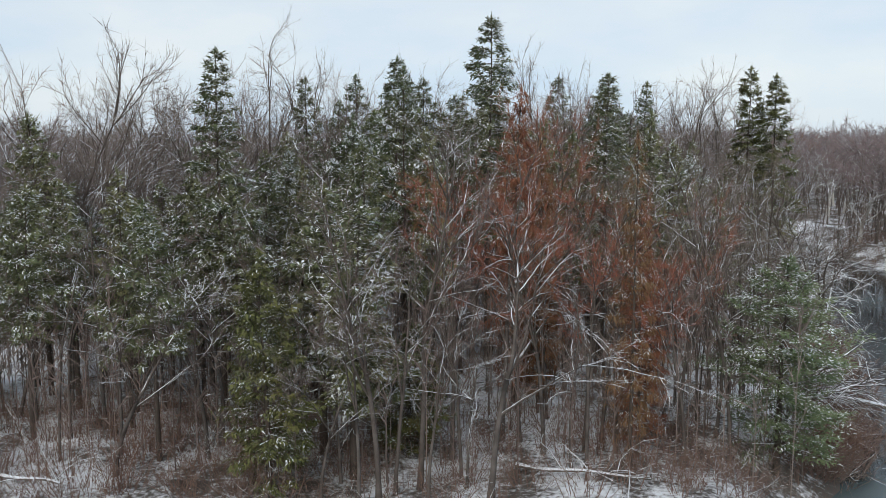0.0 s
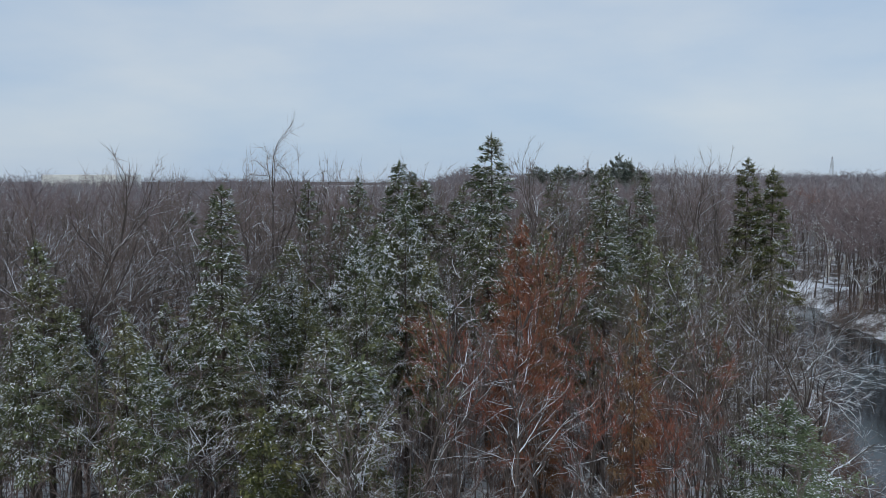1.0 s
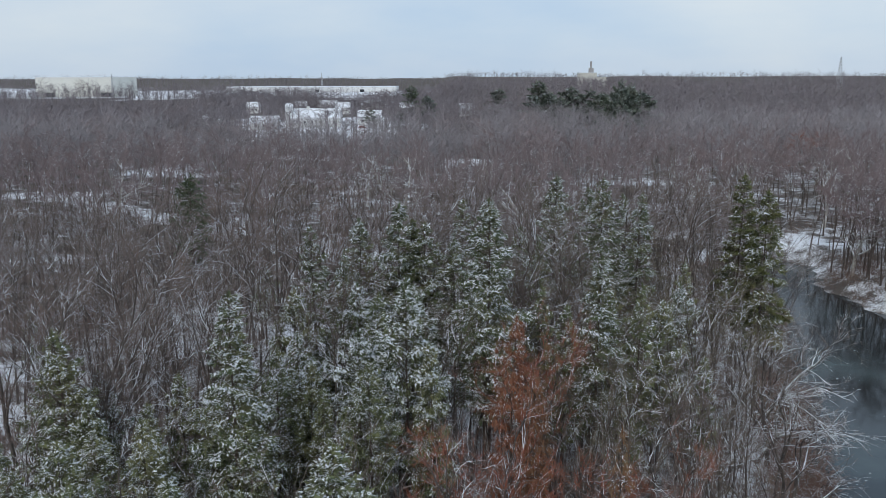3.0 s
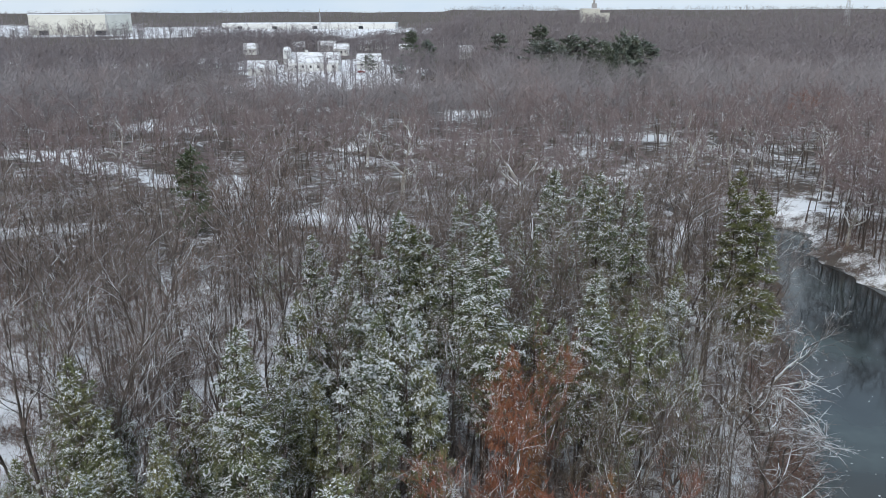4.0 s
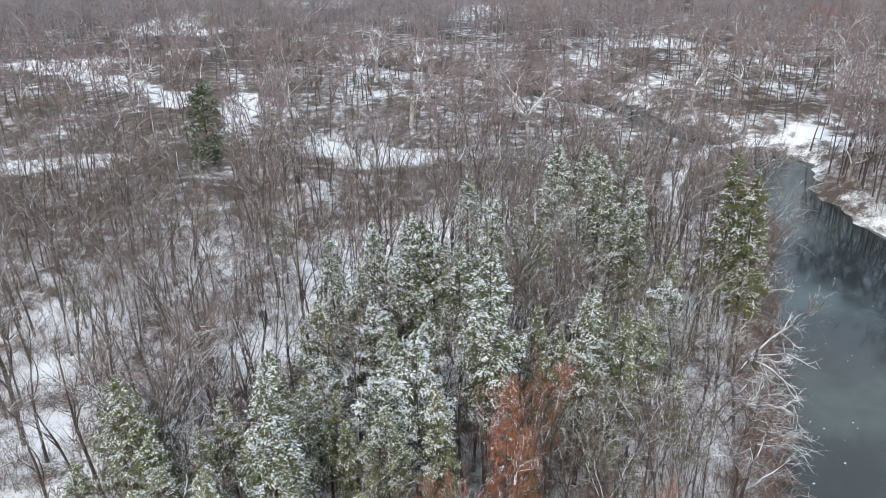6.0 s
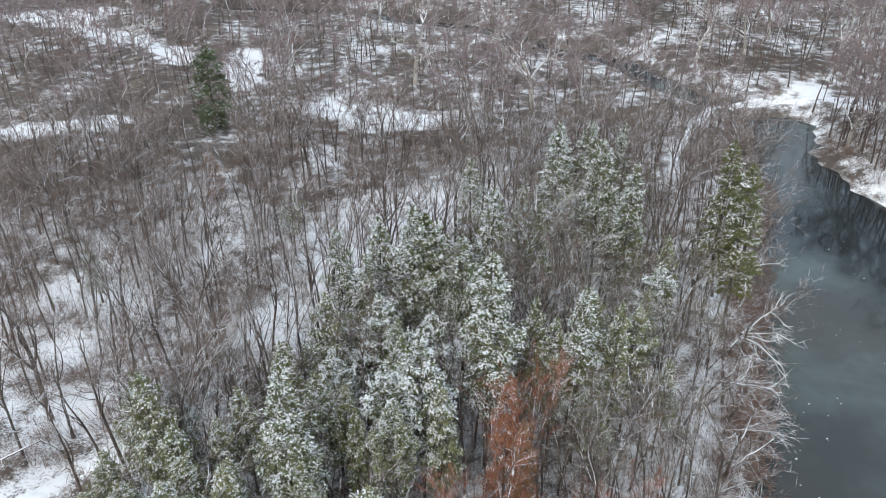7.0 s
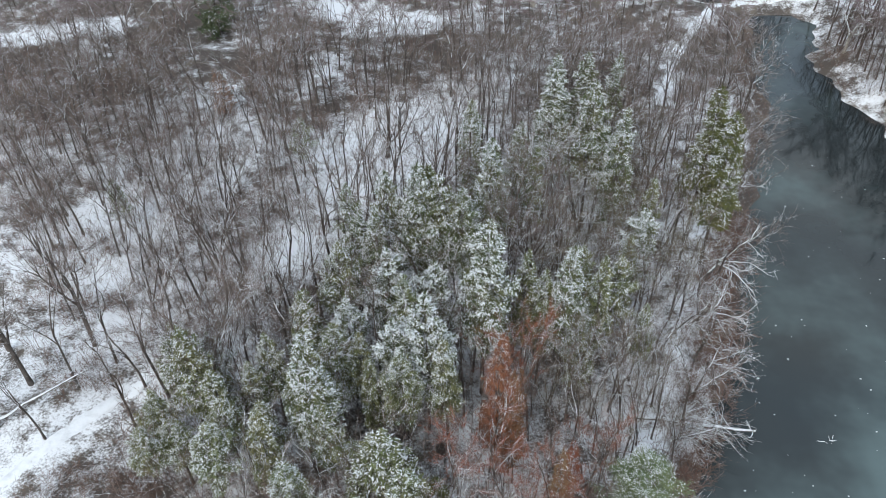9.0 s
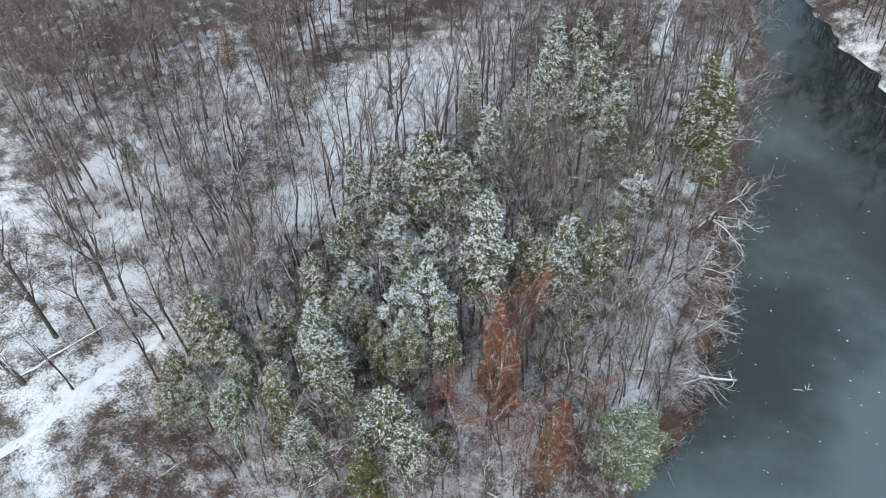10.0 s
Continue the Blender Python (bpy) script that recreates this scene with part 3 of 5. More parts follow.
def brush(seed, height=1.6, stems=30, radius=0.9):
    """A leafless bush of thin stems."""
    rng = np.random.default_rng(seed)
    s = Soup()
    az, r = rng.uniform(0, 6.28, stems), radius * np.sqrt(rng.uniform(0, 1, stems))
    a = np.stack([0.5 * r * np.cos(az), 0.5 * r * np.sin(az), np.full(stems, -0.05)], -1)
    h = height * rng.uniform(0.5, 1.15, stems)
    b = a + np.stack([r * np.cos(az) + rng.normal(0, 0.25, stems), r * np.sin(az) + rng.normal(0, 0.25, stems), h], -1)
    s.spikes(a, b, 0.014)
    m = int(stems * 2.4)
    i, f = rng.integers(0, stems, m), rng.uniform(0.3, 0.9, m)[:, None]
    p = a[i] * (1 - f) + b[i] * f
    s.spikes(p, p + rng.normal(0, 0.34, (m, 3)) + [0, 0, 0.25], 0.009)
    return s


def tree_thing(name, soups, mats, label, category, smooth_trunk=True, crown_label="", limbs=None):
    """One template tree: an empty at its base with a trunk and a crown."""
    root = tagged(new(name), label, category)
    wood, crown, *more = soups
    limbs = limbs or (M_LIMB if mats[0] is M_BARK else mats[0])
    part("trunk", soup_mesh("trunk", wood, [mats[0]], smooth_trunk), root)
    for bough in (more[0] if more else ()):
        part("limb", soup_mesh("limb", bough, [limbs], smooth_trunk), root)
    part("crown", soup_mesh("crown", crown, [mats[1], limbs, mats[2] if len(mats) > 2 else mats[1], M_CLUMP]), root, crown_label)
    return root


class Kinds:
    """Template trees; the first planting uses the template itself, later ones are copies."""

    def __init__(self, roots, group):
        self.roots, self.used = roots, set()
        for r in roots:
            tagged(r, group=group)

    def plant(self, i, x, y, turn=0.0, scale=1.0, label="", dz=0.0, wide=None):
        r = self.roots[i % len(self.roots)]
        w = scale if wide is None else wide
        m = Matrix.Translation((x, y, float(land(x, y)) + dz)) @ Matrix.Rotation(turn, 4, "Z") @ Matrix.Diagonal((w, w, scale, 1))
        if i % len(self.roots) not in self.used:
            self.used.add(i % len(self.roots))
            r.matrix_basis = m
            ob = r
        else:
            base = r.matrix_basis.copy()
            r.matrix_basis = Matrix()
            ob = copy_thing(r, m)
            r.matrix_basis = base
        if label:
            ob["label"] = label
        return ob


def drop_unused(kinds):
    for i, r in enumerate(kinds.roots):
        if i not in kinds.used:
            for o in (*r.children_recursive, r):
                bpy.data.objects.remove(o)


rng = np.random.default_rng(11)
GROVE = "trees of the riverside wood"
SPRUCE_H = 20.0
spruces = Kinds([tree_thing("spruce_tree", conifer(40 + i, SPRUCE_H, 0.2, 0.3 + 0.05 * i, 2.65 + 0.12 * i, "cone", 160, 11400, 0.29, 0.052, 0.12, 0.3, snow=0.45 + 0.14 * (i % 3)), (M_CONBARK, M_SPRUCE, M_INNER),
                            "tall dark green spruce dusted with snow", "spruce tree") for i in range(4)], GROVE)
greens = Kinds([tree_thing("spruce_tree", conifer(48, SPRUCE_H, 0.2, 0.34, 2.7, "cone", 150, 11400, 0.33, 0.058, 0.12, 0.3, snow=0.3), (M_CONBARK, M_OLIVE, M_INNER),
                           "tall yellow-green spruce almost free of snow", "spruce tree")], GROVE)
CEDAR_H = 14.0
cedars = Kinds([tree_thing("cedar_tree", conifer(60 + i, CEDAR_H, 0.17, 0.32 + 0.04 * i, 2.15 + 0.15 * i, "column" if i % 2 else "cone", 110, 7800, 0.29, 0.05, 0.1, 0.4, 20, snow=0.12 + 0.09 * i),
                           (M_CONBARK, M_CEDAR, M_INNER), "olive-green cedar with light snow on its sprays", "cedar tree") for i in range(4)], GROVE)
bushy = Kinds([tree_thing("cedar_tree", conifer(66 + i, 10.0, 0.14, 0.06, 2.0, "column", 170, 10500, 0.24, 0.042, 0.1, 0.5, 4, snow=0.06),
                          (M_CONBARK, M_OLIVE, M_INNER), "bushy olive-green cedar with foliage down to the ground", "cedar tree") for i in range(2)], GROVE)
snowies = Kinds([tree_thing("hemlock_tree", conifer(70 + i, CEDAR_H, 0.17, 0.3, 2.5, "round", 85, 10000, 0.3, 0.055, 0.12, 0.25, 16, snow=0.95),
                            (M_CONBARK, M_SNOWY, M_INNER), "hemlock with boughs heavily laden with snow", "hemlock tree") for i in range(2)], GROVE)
pines = Kinds([tree_thing("pine_tree", conifer(80 + i, 11.0, 0.16, 0.14, 2.9, "round", 170, 20000, 0.2, 0.034, 0.2, 0.15, 8, snow=0.14),
                          (M_CONBARK, M_PINE), "young pale green pine with feathery snow-tipped boughs", "pine tree") for i in range(1)], GROVE)
reds = Kinds([tree_thing("dead_conifer", conifer(90 + i, 15.0, 0.14, 0.08, 1.6, "column", 170, 10500 - 6500 * i, 0.34, 0.026, 0.25, 1.0, 10, snow=0.02),
                         (M_CONBARK, M_RED), "dead conifer still holding rust-red needles", "dead tree") for i in range(2)], GROVE)
BARE_H = 18.0
bares = Kinds([tree_thing("bare_tree", bare_tree(10 + i, BARE_H, 0.12 + 0.015 * (i % 3), 0.36 + 0.06 * (i % 3), 0.26 + 0.05 * (i % 4), twigs=11, twig_r=0.009, twig_len=1.0), (M_BARK, M_TWIG),
                          "leafless broadleaf tree with grey-brown twigs lightly snowed", "bare tree") for i in range(8)], GROVE)
poles = Kinds([tree_thing("bare_tree", bare_tree(150 + i, 11.0, 0.065 + 0.02 * (i % 2), 0.5, 0.22, 2, 2, 2, 2, 10, twig_r=0.011, twig_len=0.8), (M_BARK, M_TWIG),
                          "slender dark-stemmed young tree among the evergreens", "bare tree") for i in range(4)], GROVE)
lichened = Kinds([tree_thing("bare_tree", bare_tree(160 + i, BARE_H, 0.13, 0.38, 0.34, twigs=13, twig_r=0.0095, twig_len=1.05), (M_BARK, M_TWIGO),
                             "leafless tree with olive-grey lichened twigs", "bare tree") for i in range(4)], GROVE)
rusty = Kinds([tree_thing("bare_tree", bare_tree(20 + i, BARE_H, 0.14, 0.36, 0.3, twigs=15, twig_r=0.012, twig_len=1.0), (M_BARK, M_TWIGR),
                          "leafless tree with a haze of reddish-brown twigs", "bare tree") for i in range(3)], GROVE)
broads = Kinds([tree_thing("bare_tree", bare_tree(113, 21.0, 0.17, 0.4, 0.5, 7, 4, 4, 5, 14, crook=0.065, twig_r=0.012, twig_len=1.0), (M_BARK, M_TWIG),
                           "tall spreading leafless tree above the evergreens", "bare tree")], GROVE)
stouts = Kinds([tree_thing("bare_tree", bare_tree(45 + i, BARE_H, 0.25, 0.46, 0.42, 4, 3, 2, 4, 14, twig_r=0.012, twig_len=1.1), (M_BARK, M_TWIG),
                           "stout leafless tree with a thick dark trunk", "bare tree") for i in range(2)], GROVE)
archers = Kinds([tree_thing("bare_tree", bare_tree(170 + i, 12.0, 0.085, 0.5, 1.0, 5, 1, 3, 3, 6, droop=0.2, crook=0.27, twig_r=0.008, twig_len=0.7), (M_BARK, M_TWIG),
                            "leafless tree with arching snow-lined limbs at the wood's edge", "bare tree") for i in range(4)], GROVE)
oaks = Kinds([tree_thing("oak_tree", bare_tree(30 + i, 15.0, 0.36, 0.2, 0.8, 4, 3, 3, 5, 14, crook=0.2), (M_BARK, M_TWIG),
                         "broad leafless oak with thick snow-topped limbs", "oak tree") for i in range(2)], GROVE)
pales = Kinds([tree_thing("sycamore_tree", bare_tree(35 + i, 20.0, 0.5, 0.3, 0.75, 4, 3, 3, 4, 9, crook=0.22), (M_PALE, M_PALETWIG),
                          "pale-barked leafless sycamore with crooked white limbs", "sycamore tree") for i in range(2)], GROVE)
leaners = Kinds([tree_thing("leaning_tree", bare_tree(50 + i, 10.0, 0.2, 0.3, 0.85, 5, 2, 2, 3, 4, lean=(0.75, 0.1), droop=0.34, crook=0.22, twig_r=0.012, twig_len=0.8), (M_BARK, M_BLEACH),
                            "dark-trunked bare tree with bleached limbs leaning out over the river", "leaning tree", limbs=M_BLEACH) for i in range(2)], GROVE)



def spread(x, y, h):
    """Width of a cedar: broader at the wood's open edge than inside it."""
    if y < 37 and x > -6:
        return 1.2
    return min(1.0, max(0.7, 0.9 * h / CEDAR_H)) if x < -9 else min(0.82, max(0.58, 0.7 * h / CEDAR_H))


# spruces: x, y, height
SPRUCES = [(-9.8, 59.6, 18.6), (-6.6, 61, 18.9), (-3.6, 60.4, 20.4), (-1.4, 60.6, 19.1), (1.9, 75, 18.6), (3.6, 65.1, 20.1), (10.7, 77, 20.8), (15.1, 75, 20.7),
           (17.8, 71.8, 19.6), (10.3, 51.2, 18.4), (2.8, 50.2, 21.8), (0.9, 60.3, 18), (-7.6, 58.1, 17), (-11.5, 41, 18.7),
           (12.1, 86.3, 18), (15.8, 86.5, 18), (19.5, 88, 17), (7.2, 74.3, 16)]
CEDARS = [(-13.8, 50.3, 14), (-22.3, 44.3, 15.7), (-17.7, 44.2, 10.8), (-11.1, 55.4, 15), (-13.7, 53, 12), (-8.3, 46.4, 13), (-0.5, 43.9, 14.5), (-4, 42.6, 14),
          (-7.2, 44, 12.5), (-25.6, 42.2, 10), (-15.9, 40.3, 11), (-19.2, 41, 10.5), (13.5, 52.2, 16), (11.7, 49, 10), (8.3, 51.7, 15), (-20, 86, 9), (-40.5, 75.5, 7.5), (17, 59, 13)]
SNOWIES = [(-2.2, 45.6, 18), (-6, 53.6, 16), (-9.5, 49.7, 14), (-5, 45.5, 15.2), (-1.8, 53, 15), (19, 62.4, 14), (-21.5, 47, 12)]
BUSHY = [(-7.3, 32.2, 9.8), (-1.6, 36.5, 6), (-27.5, 44.2, 6.5)]
for k, (x, y, h) in enumerate(BUSHY):
    bushy.plant(k, x, y, k * 1.5, h / 10.0, wide=0.95)
CEDARS2 = [(-24.2, 46.5, 13.5), (-20.2, 43, 12), (-23.4, 39.8, 9), (-13.2, 43, 12.5), (-10.5, 46.8, 14), (-4.2, 49.5, 16), (15.2, 54.5, 14),
           (6.8, 53.5, 16), (12.2, 55.2, 15), (17.5, 51.5, 11), (3.4, 54.8, 17), (20.4, 66.5, 15), (8.4, 70.5, 15), (-16.2, 46.8, 12), (-19.6, 36.9, 12),
           (-15.2, 37.9, 12.5), (-10.2, 39.5, 12), (-26.4, 39.2, 9), (-12.6, 34.2, 11.5), (-3.9, 33.6, 12), (-5.6, 36.2, 12.5)]
for k, (x, y, h) in enumerate(CEDARS2):
    cedars.plant(k + 1, x, y, k * 0.9, h / CEDAR_H, wide=spread(x, y, h))
GREENS = [(27.5, 73.1, 20.8), (28.8, 69.9, 20.7), (-2.6, 62.4, 19)]
for k, (x, y, h) in enumerate(GREENS):
    greens.plant(k, x, y, k * 2.2, h / SPRUCE_H)
for k, (x, y, h) in enumerate(SPRUCES):
    spruces.plant(k, x, y, k * 1.7, h / SPRUCE_H)
for k, (x, y, h) in enumerate(CEDARS):
    cedars.plant(k, x, y, k * 2.1, h / CEDAR_H, wide=spread(x, y, h))
for k, (x, y, h) in enumerate(SNOWIES):
    snowies.plant(k, x, y, k * 1.3, h / CEDAR_H, wide=min(0.85, max(0.58, 0.76 * h / CEDAR_H)))
pines.plant(0, 16.0, 36.8, 0.4, 0.95, wide=1.12)
for k, (x, y, h) in enumerate([(3.8, 42.2, 16.8), (8.2, 33.8, 14.4), (5.0, 41.0, 14.5), (9.9, 37.9, 9.5), (8.9, 35.2, 11.5), (5.6, 43.2, 12)]):
    reds.plant(k, x, y, k * 1.9, h / 15.0, wide=0.95 if k == 0 else 0.7)
for k, (x, y, h) in enumerate([(-38.2, 56.4, 19), (-46.9, 55.4, 18), (-42.6, 50.7, 17)]):
    stouts.plant(k, x, y, 1.0 + k * 1.9, h / BARE_H, wide=1.0)
broads.plant(0, -21.6, 45.5, 0.5, 1.0)
broads.plant(0, 8.4, 61.5, 2.5, 1.06, "dense-crowned leafless tree rising behind the spruces", wide=0.75)
oaks.plant(0, -9.4, 91.2, 0.3, 1.0)
oaks.plant(1, -44.1, 45.0, 1.2, 0.9)
PALES = [(13.8, 138, 20), (-8, 152, 19), (50, 165, 16), (58, 185, 17), (70, 180, 18), (88, 175, 17), (76, 158, 16), (62, 171, 15), (-35, 165, 15), (-70, 170, 16), (-18, 185, 16), (95, 195, 17), (64, 122, 12)]
for k, (x, y, h) in enumerate(PALES):
    pales.plant(k, x, y, 0.6 + k * 1.7, h / 20.0)
rusty.plant(0, 84, 186, 0.5, 1.08, wide=1.5)
reds.plant(1, -34.2, 101.6, 0.5, 0.5, "young tree still holding rust-brown leaves", wide=1.1)
leaners.plant(0, 25.4, 60.4, -0.15, 1.05)
leaners.plant(1, 28.3, 67.5, 0.1, 1.15)
leaners.plant(0, 36.0, 84, 0.1, 0.75)
leaners.plant(1, 42.0, 107, -0.1, 0.65)

# bare trees whose feet can be made out: x, y, height
RUSTY = [(8, 35.7, 14), (10.6, 33.6, 11), (2.8, 37, 17), (13, 39.7, 10), (7, 44.7, 17), (5.6, 45, 17), (6.2, 33.2, 12), (4.6, 35.2, 14), (11.6, 38.2, 13), (0.4, 35.4, 15)]
for k, (x, y, h) in enumerate(RUSTY):
    rusty.plant(k, x, y, k * 2.0, h / BARE_H)
BARES = [(-10.6, 34.7, 11), (-2.6, 31, 14), (1.9, 30.9, 11), (-13.9, 32.5, 10), (-1, 32.4, 16), (-30, 45, 14)]
BARES2 = [(15.6, 45.5, 16), (-37.7, 50.4, 18), (-38.7, 44.3, 14),
          (-31.1, 50.8, 13), (-35, 53.9, 15), (-8.1, 84, 19), (-14.1, 82.8, 18), (-48.6, 73.8, 18), (-45.5, 80.4, 18), (6.0, 66, 21), (11.5, 66, 20.5), (14, 69, 20), (22, 75, 20), (24.5, 77, 19.5), (17.5, 80, 20.5), (-12.5, 68, 20), (-14.5, 60.5, 19.5), (-24.5, 62, 20)]
ARCHED = [(-10.3, 36, 13), (3.7, 36.8, 13), (7.6, 37.2, 12.5), (5.6, 33.4, 9), (13.6, 38.5, 13.5), (-2.4, 33.2, 7), (1.0, 32.2, 8), (-16.4, 37.5, 13), (-22, 40.2, 12), (10.8, 42.5, 14), (-14.5, 40.5, 11), (19.2, 48.5, 12), (21.5, 56, 13)]
for k, (x, y, h) in enumerate(ARCHED):
    archers.plant(k, x, y, 0.7 + k * 1.37, h / 12.0, wide=min(1.1, h / 11.0))
placed = [(x, y) for x, y, h in ARCHED]
for k, (x, y, h) in enumerate(BARES + BARES2):
    bares.plant(k, x, y, k * 2.3, h / BARE_H, wide=1.5 if h > 21 else 1.15 if h > 18 else 0.95)
    placed.append((x, y))
placed += [(x, y) for x, y, h in RUSTY + BUSHY + GREENS + SPRUCES + CEDARS + CEDARS2 + SNOWIES]


# ground taken by buildings: x, y, radius
BUILT = [(-41.5, 126, 6.5), (-39, 116, 5.5), (-36, 106, 4.5), (-31.5, 97, 4), (-28.5, 88, 3), (13.8, 138, 6), (12.8, 129, 5), (-8, 152, 5), (84, 186, 5), (62, 288, 6), (50, 165, 4), (58, 185, 4), (70, 180, 4), (88, 175, 4), (-76, 484, 20), (-91.8, 480, 8), (-101, 456, 14), (-144, 503, 8), (-46, 500, 13), (-154, 655, 11), (-176, 482, 5), (-190, 470, 5), (-100, 700, 13), (-69, 720, 12),
         (-56, 742, 12), (-44, 752, 11), (-3, 752, 11), (-122, 690, 11), (-80, 640, 11), (-30, 640, 11), (15, 560, 11), (-262, 500, 5), (-47, 462, 6), (-24, 462, 6), (-540, 1190, 90)]


def suits(x, y):
    """Where trees may stand, for many places at once."""
    ok = into_water(x, y) <= -2.5
    for line in (PATH_NEAR, PATH_SIDE, PATH_FAR):
        ok &= dist_line(x, y, line) >= 1.8
    for a, b, r in BUILT:
        ok &= (x - a) ** 2 + (y - b) ** 2 >= r * r
    lot = np.modf(np.abs(np.sin(x * 12.9898 + y * 78.233) * 43758.5453))[0]
    ok &= (field(x, y) <= 0.5) | (lot <= 0.14)
    return ok & (open_ground(x, y) < 0.38)


def low_belt(x, y):
    """Trees stand lower along the near edges of fields and clearings."""
    if -0.34 * y < x < 0.04 * y and 262 < y < 350:
        return 0.5
    if not 105 < y < 330:
        return 1.0
    if float(dist_line(x, y + 7.0, CREEK)) < 10.0:
        return 0.5
    return 0.55 if float(open_ground(np.array([x, x]), np.array([y + 6.0, y + 11.0])).max()) > 0.5 else 1.0


def swell(x):
    """Stretches of taller and lower trees along the skyline."""
    return 0.95 + 0.2 * math.sin(x * 0.013) + 0.14 * math.sin(x * 0.037 + 1.0) + 0.1 * math.sin(x * 0.09)


def scatter(count, x_of, y_lo, y_hi, gap, rng, known=()):
    """Places, at least gap apart, over a wedge that widens with distance."""
    cells, out = {}, []

    def key(x, y):
        return int(math.floor(x / gap)), int(math.floor(y / gap))

    for x, y in known:
        cells.setdefault(key(x, y), []).append((x, y))
    n = count * 10
    ys = np.sqrt(rng.uniform(y_lo ** 2, y_hi ** 2, n))
    share = rng.uniform(0, 1, n)
    edges = np.array([x_of(v) for v in ys])
    xs = edges[:, 0] + (edges[:, 1] - edges[:, 0]) * share
    keep = suits(xs, ys)
    for x, y in zip(xs[keep].tolist(), ys[keep].tolist()):
        if len(out) == count:
            break
        i, j = key(x, y)
        if any((x - a) ** 2 + (y - b) ** 2 < gap * gap for di in (-1, 0, 1) for dj in (-1, 0, 1) for a, b in cells.get((i + di, j + dj), ())):
            continue
        cells.setdefault((i, j), []).append((x, y))
        out.append((x, y))
    return out


behind = []
near = scatter(310, lambda y: (-0.62 * y - 6, 0.62 * y + 8), 46, 112, 2.2, rng, placed)
for k, (x, y) in enumerate(near):
    tall = rng.uniform(0.88, 1.24) if (62 if x < 0 else 78) < y < 100 and x > -30 else rng.uniform(0.7, 1.05) if x < 5 else rng.uniform(0.6, 0.92)
    spot = (int(rng.integers(0, 8)), x, y, rng.uniform(0, 6.28), tall, rng.uniform(0.8, 1.1))
    if y < 66:
        bares.plant(*spot[:5], wide=spot[5])
    else:
        behind.append((x, y, spot[3], spot[5], tall, spot[0]))
packed = scatter(60, lambda y: (5.0, min(27.0, 0.4 * y)), 55, 84, 1.7, rng, placed + near)
for x, y in packed:
    lichened.plant(int(rng.integers(0, 4)), x, y, rng.uniform(0, 6.28), rng.uniform(0.6, 0.84), wide=rng.uniform(0.75, 1.0))
pole_rng = np.random.default_rng(88)
slim = scatter(70, lambda y: (-27.0, 19.0), 34, 60, 1.2, pole_rng, placed + near + packed)
for x, y in slim:
    poles.plant(int(pole_rng.integers(0, 4)), x, y, pole_rng.uniform(0, 6.28), pole_rng.uniform(0.7, 1.15), wide=pole_rng.uniform(0.8, 1.1))
rim_rng = np.random.default_rng(77)
for x, y in scatter(15, lambda y: (8.5, 20.5), 43, 57, 1.8, rim_rng, placed + near + packed):
    lichened.plant(int(rim_rng.integers(0, 4)), x, y, rim_rng.uniform(0, 6.28), rim_rng.uniform(0.55, 0.8), wide=rim_rng.uniform(0.6, 0.85))
for k, (x, y, h) in enumerate([(-5, 31.2, 9), (-3.4, 30.8, 10), (-2, 32, 11), (-0.6, 31, 9.5), (0.8, 32.6, 10.5), (-4.4, 33, 10)]):
    bares.plant(k + 3, x, y, k * 1.3, h / BARE_H, "slender leafless young tree at the wood's edge", wide=0.62)
for kinds in (spruces, greens, cedars, bushy, snowies, pines, reds, rusty, bares, lichened, archers, poles, stouts, broads, oaks, pales, leaners):
    drop_unused(kinds)


# ---- woods beyond, brush, ice ----
def merged(name, soups, places, mats, label, category, smooth=False):
    """Many uncountable pieces as one mesh. places: x, y, turn, width, height, which."""
    V, F, M, at = [], [], [], 0
    arr = [s.arrays() for s in soups]
    xs, ys = np.array([p[0] for p in places]), np.array([p[1] for p in places])
    zs = land(xs, ys)
    for (x, y, turn, w, h, which), z in zip(places, zs):
        v, f, m = arr[which % len(arr)]
        c, s = math.cos(turn) * w, math.sin(turn) * w
        V.append(np.stack([v[:, 0] * c - v[:, 1] * s + x, v[:, 0] * s + v[:, 1] * c + y, v[:, 2] * h + z], -1))
        F.append(f + at)
        M.append(m)
        at += len(v)
    me = mesh_of(name, np.concatenate(V), np.concatenate(F), mats, np.concatenate(M), smooth)
    return tagged(new(name, me), label, category, kind="stuff")


def both(soups):
    """Trunk, limbs and twigs in one soup, the twigs with the second material."""
    wood, crown, boughs = soups
    s = Soup()
    for piece, twig in ((wood, 0), (crown, 1), *((b, 0) for b in boughs)):
        v, f, m = piece.arrays()
        s.v.append(v)
        s.f.append(f + s.count)
        s.m.append(np.where(m == 1, 0, 1) if twig else np.zeros(len(f), int))
        s.count += len(v)
    return s


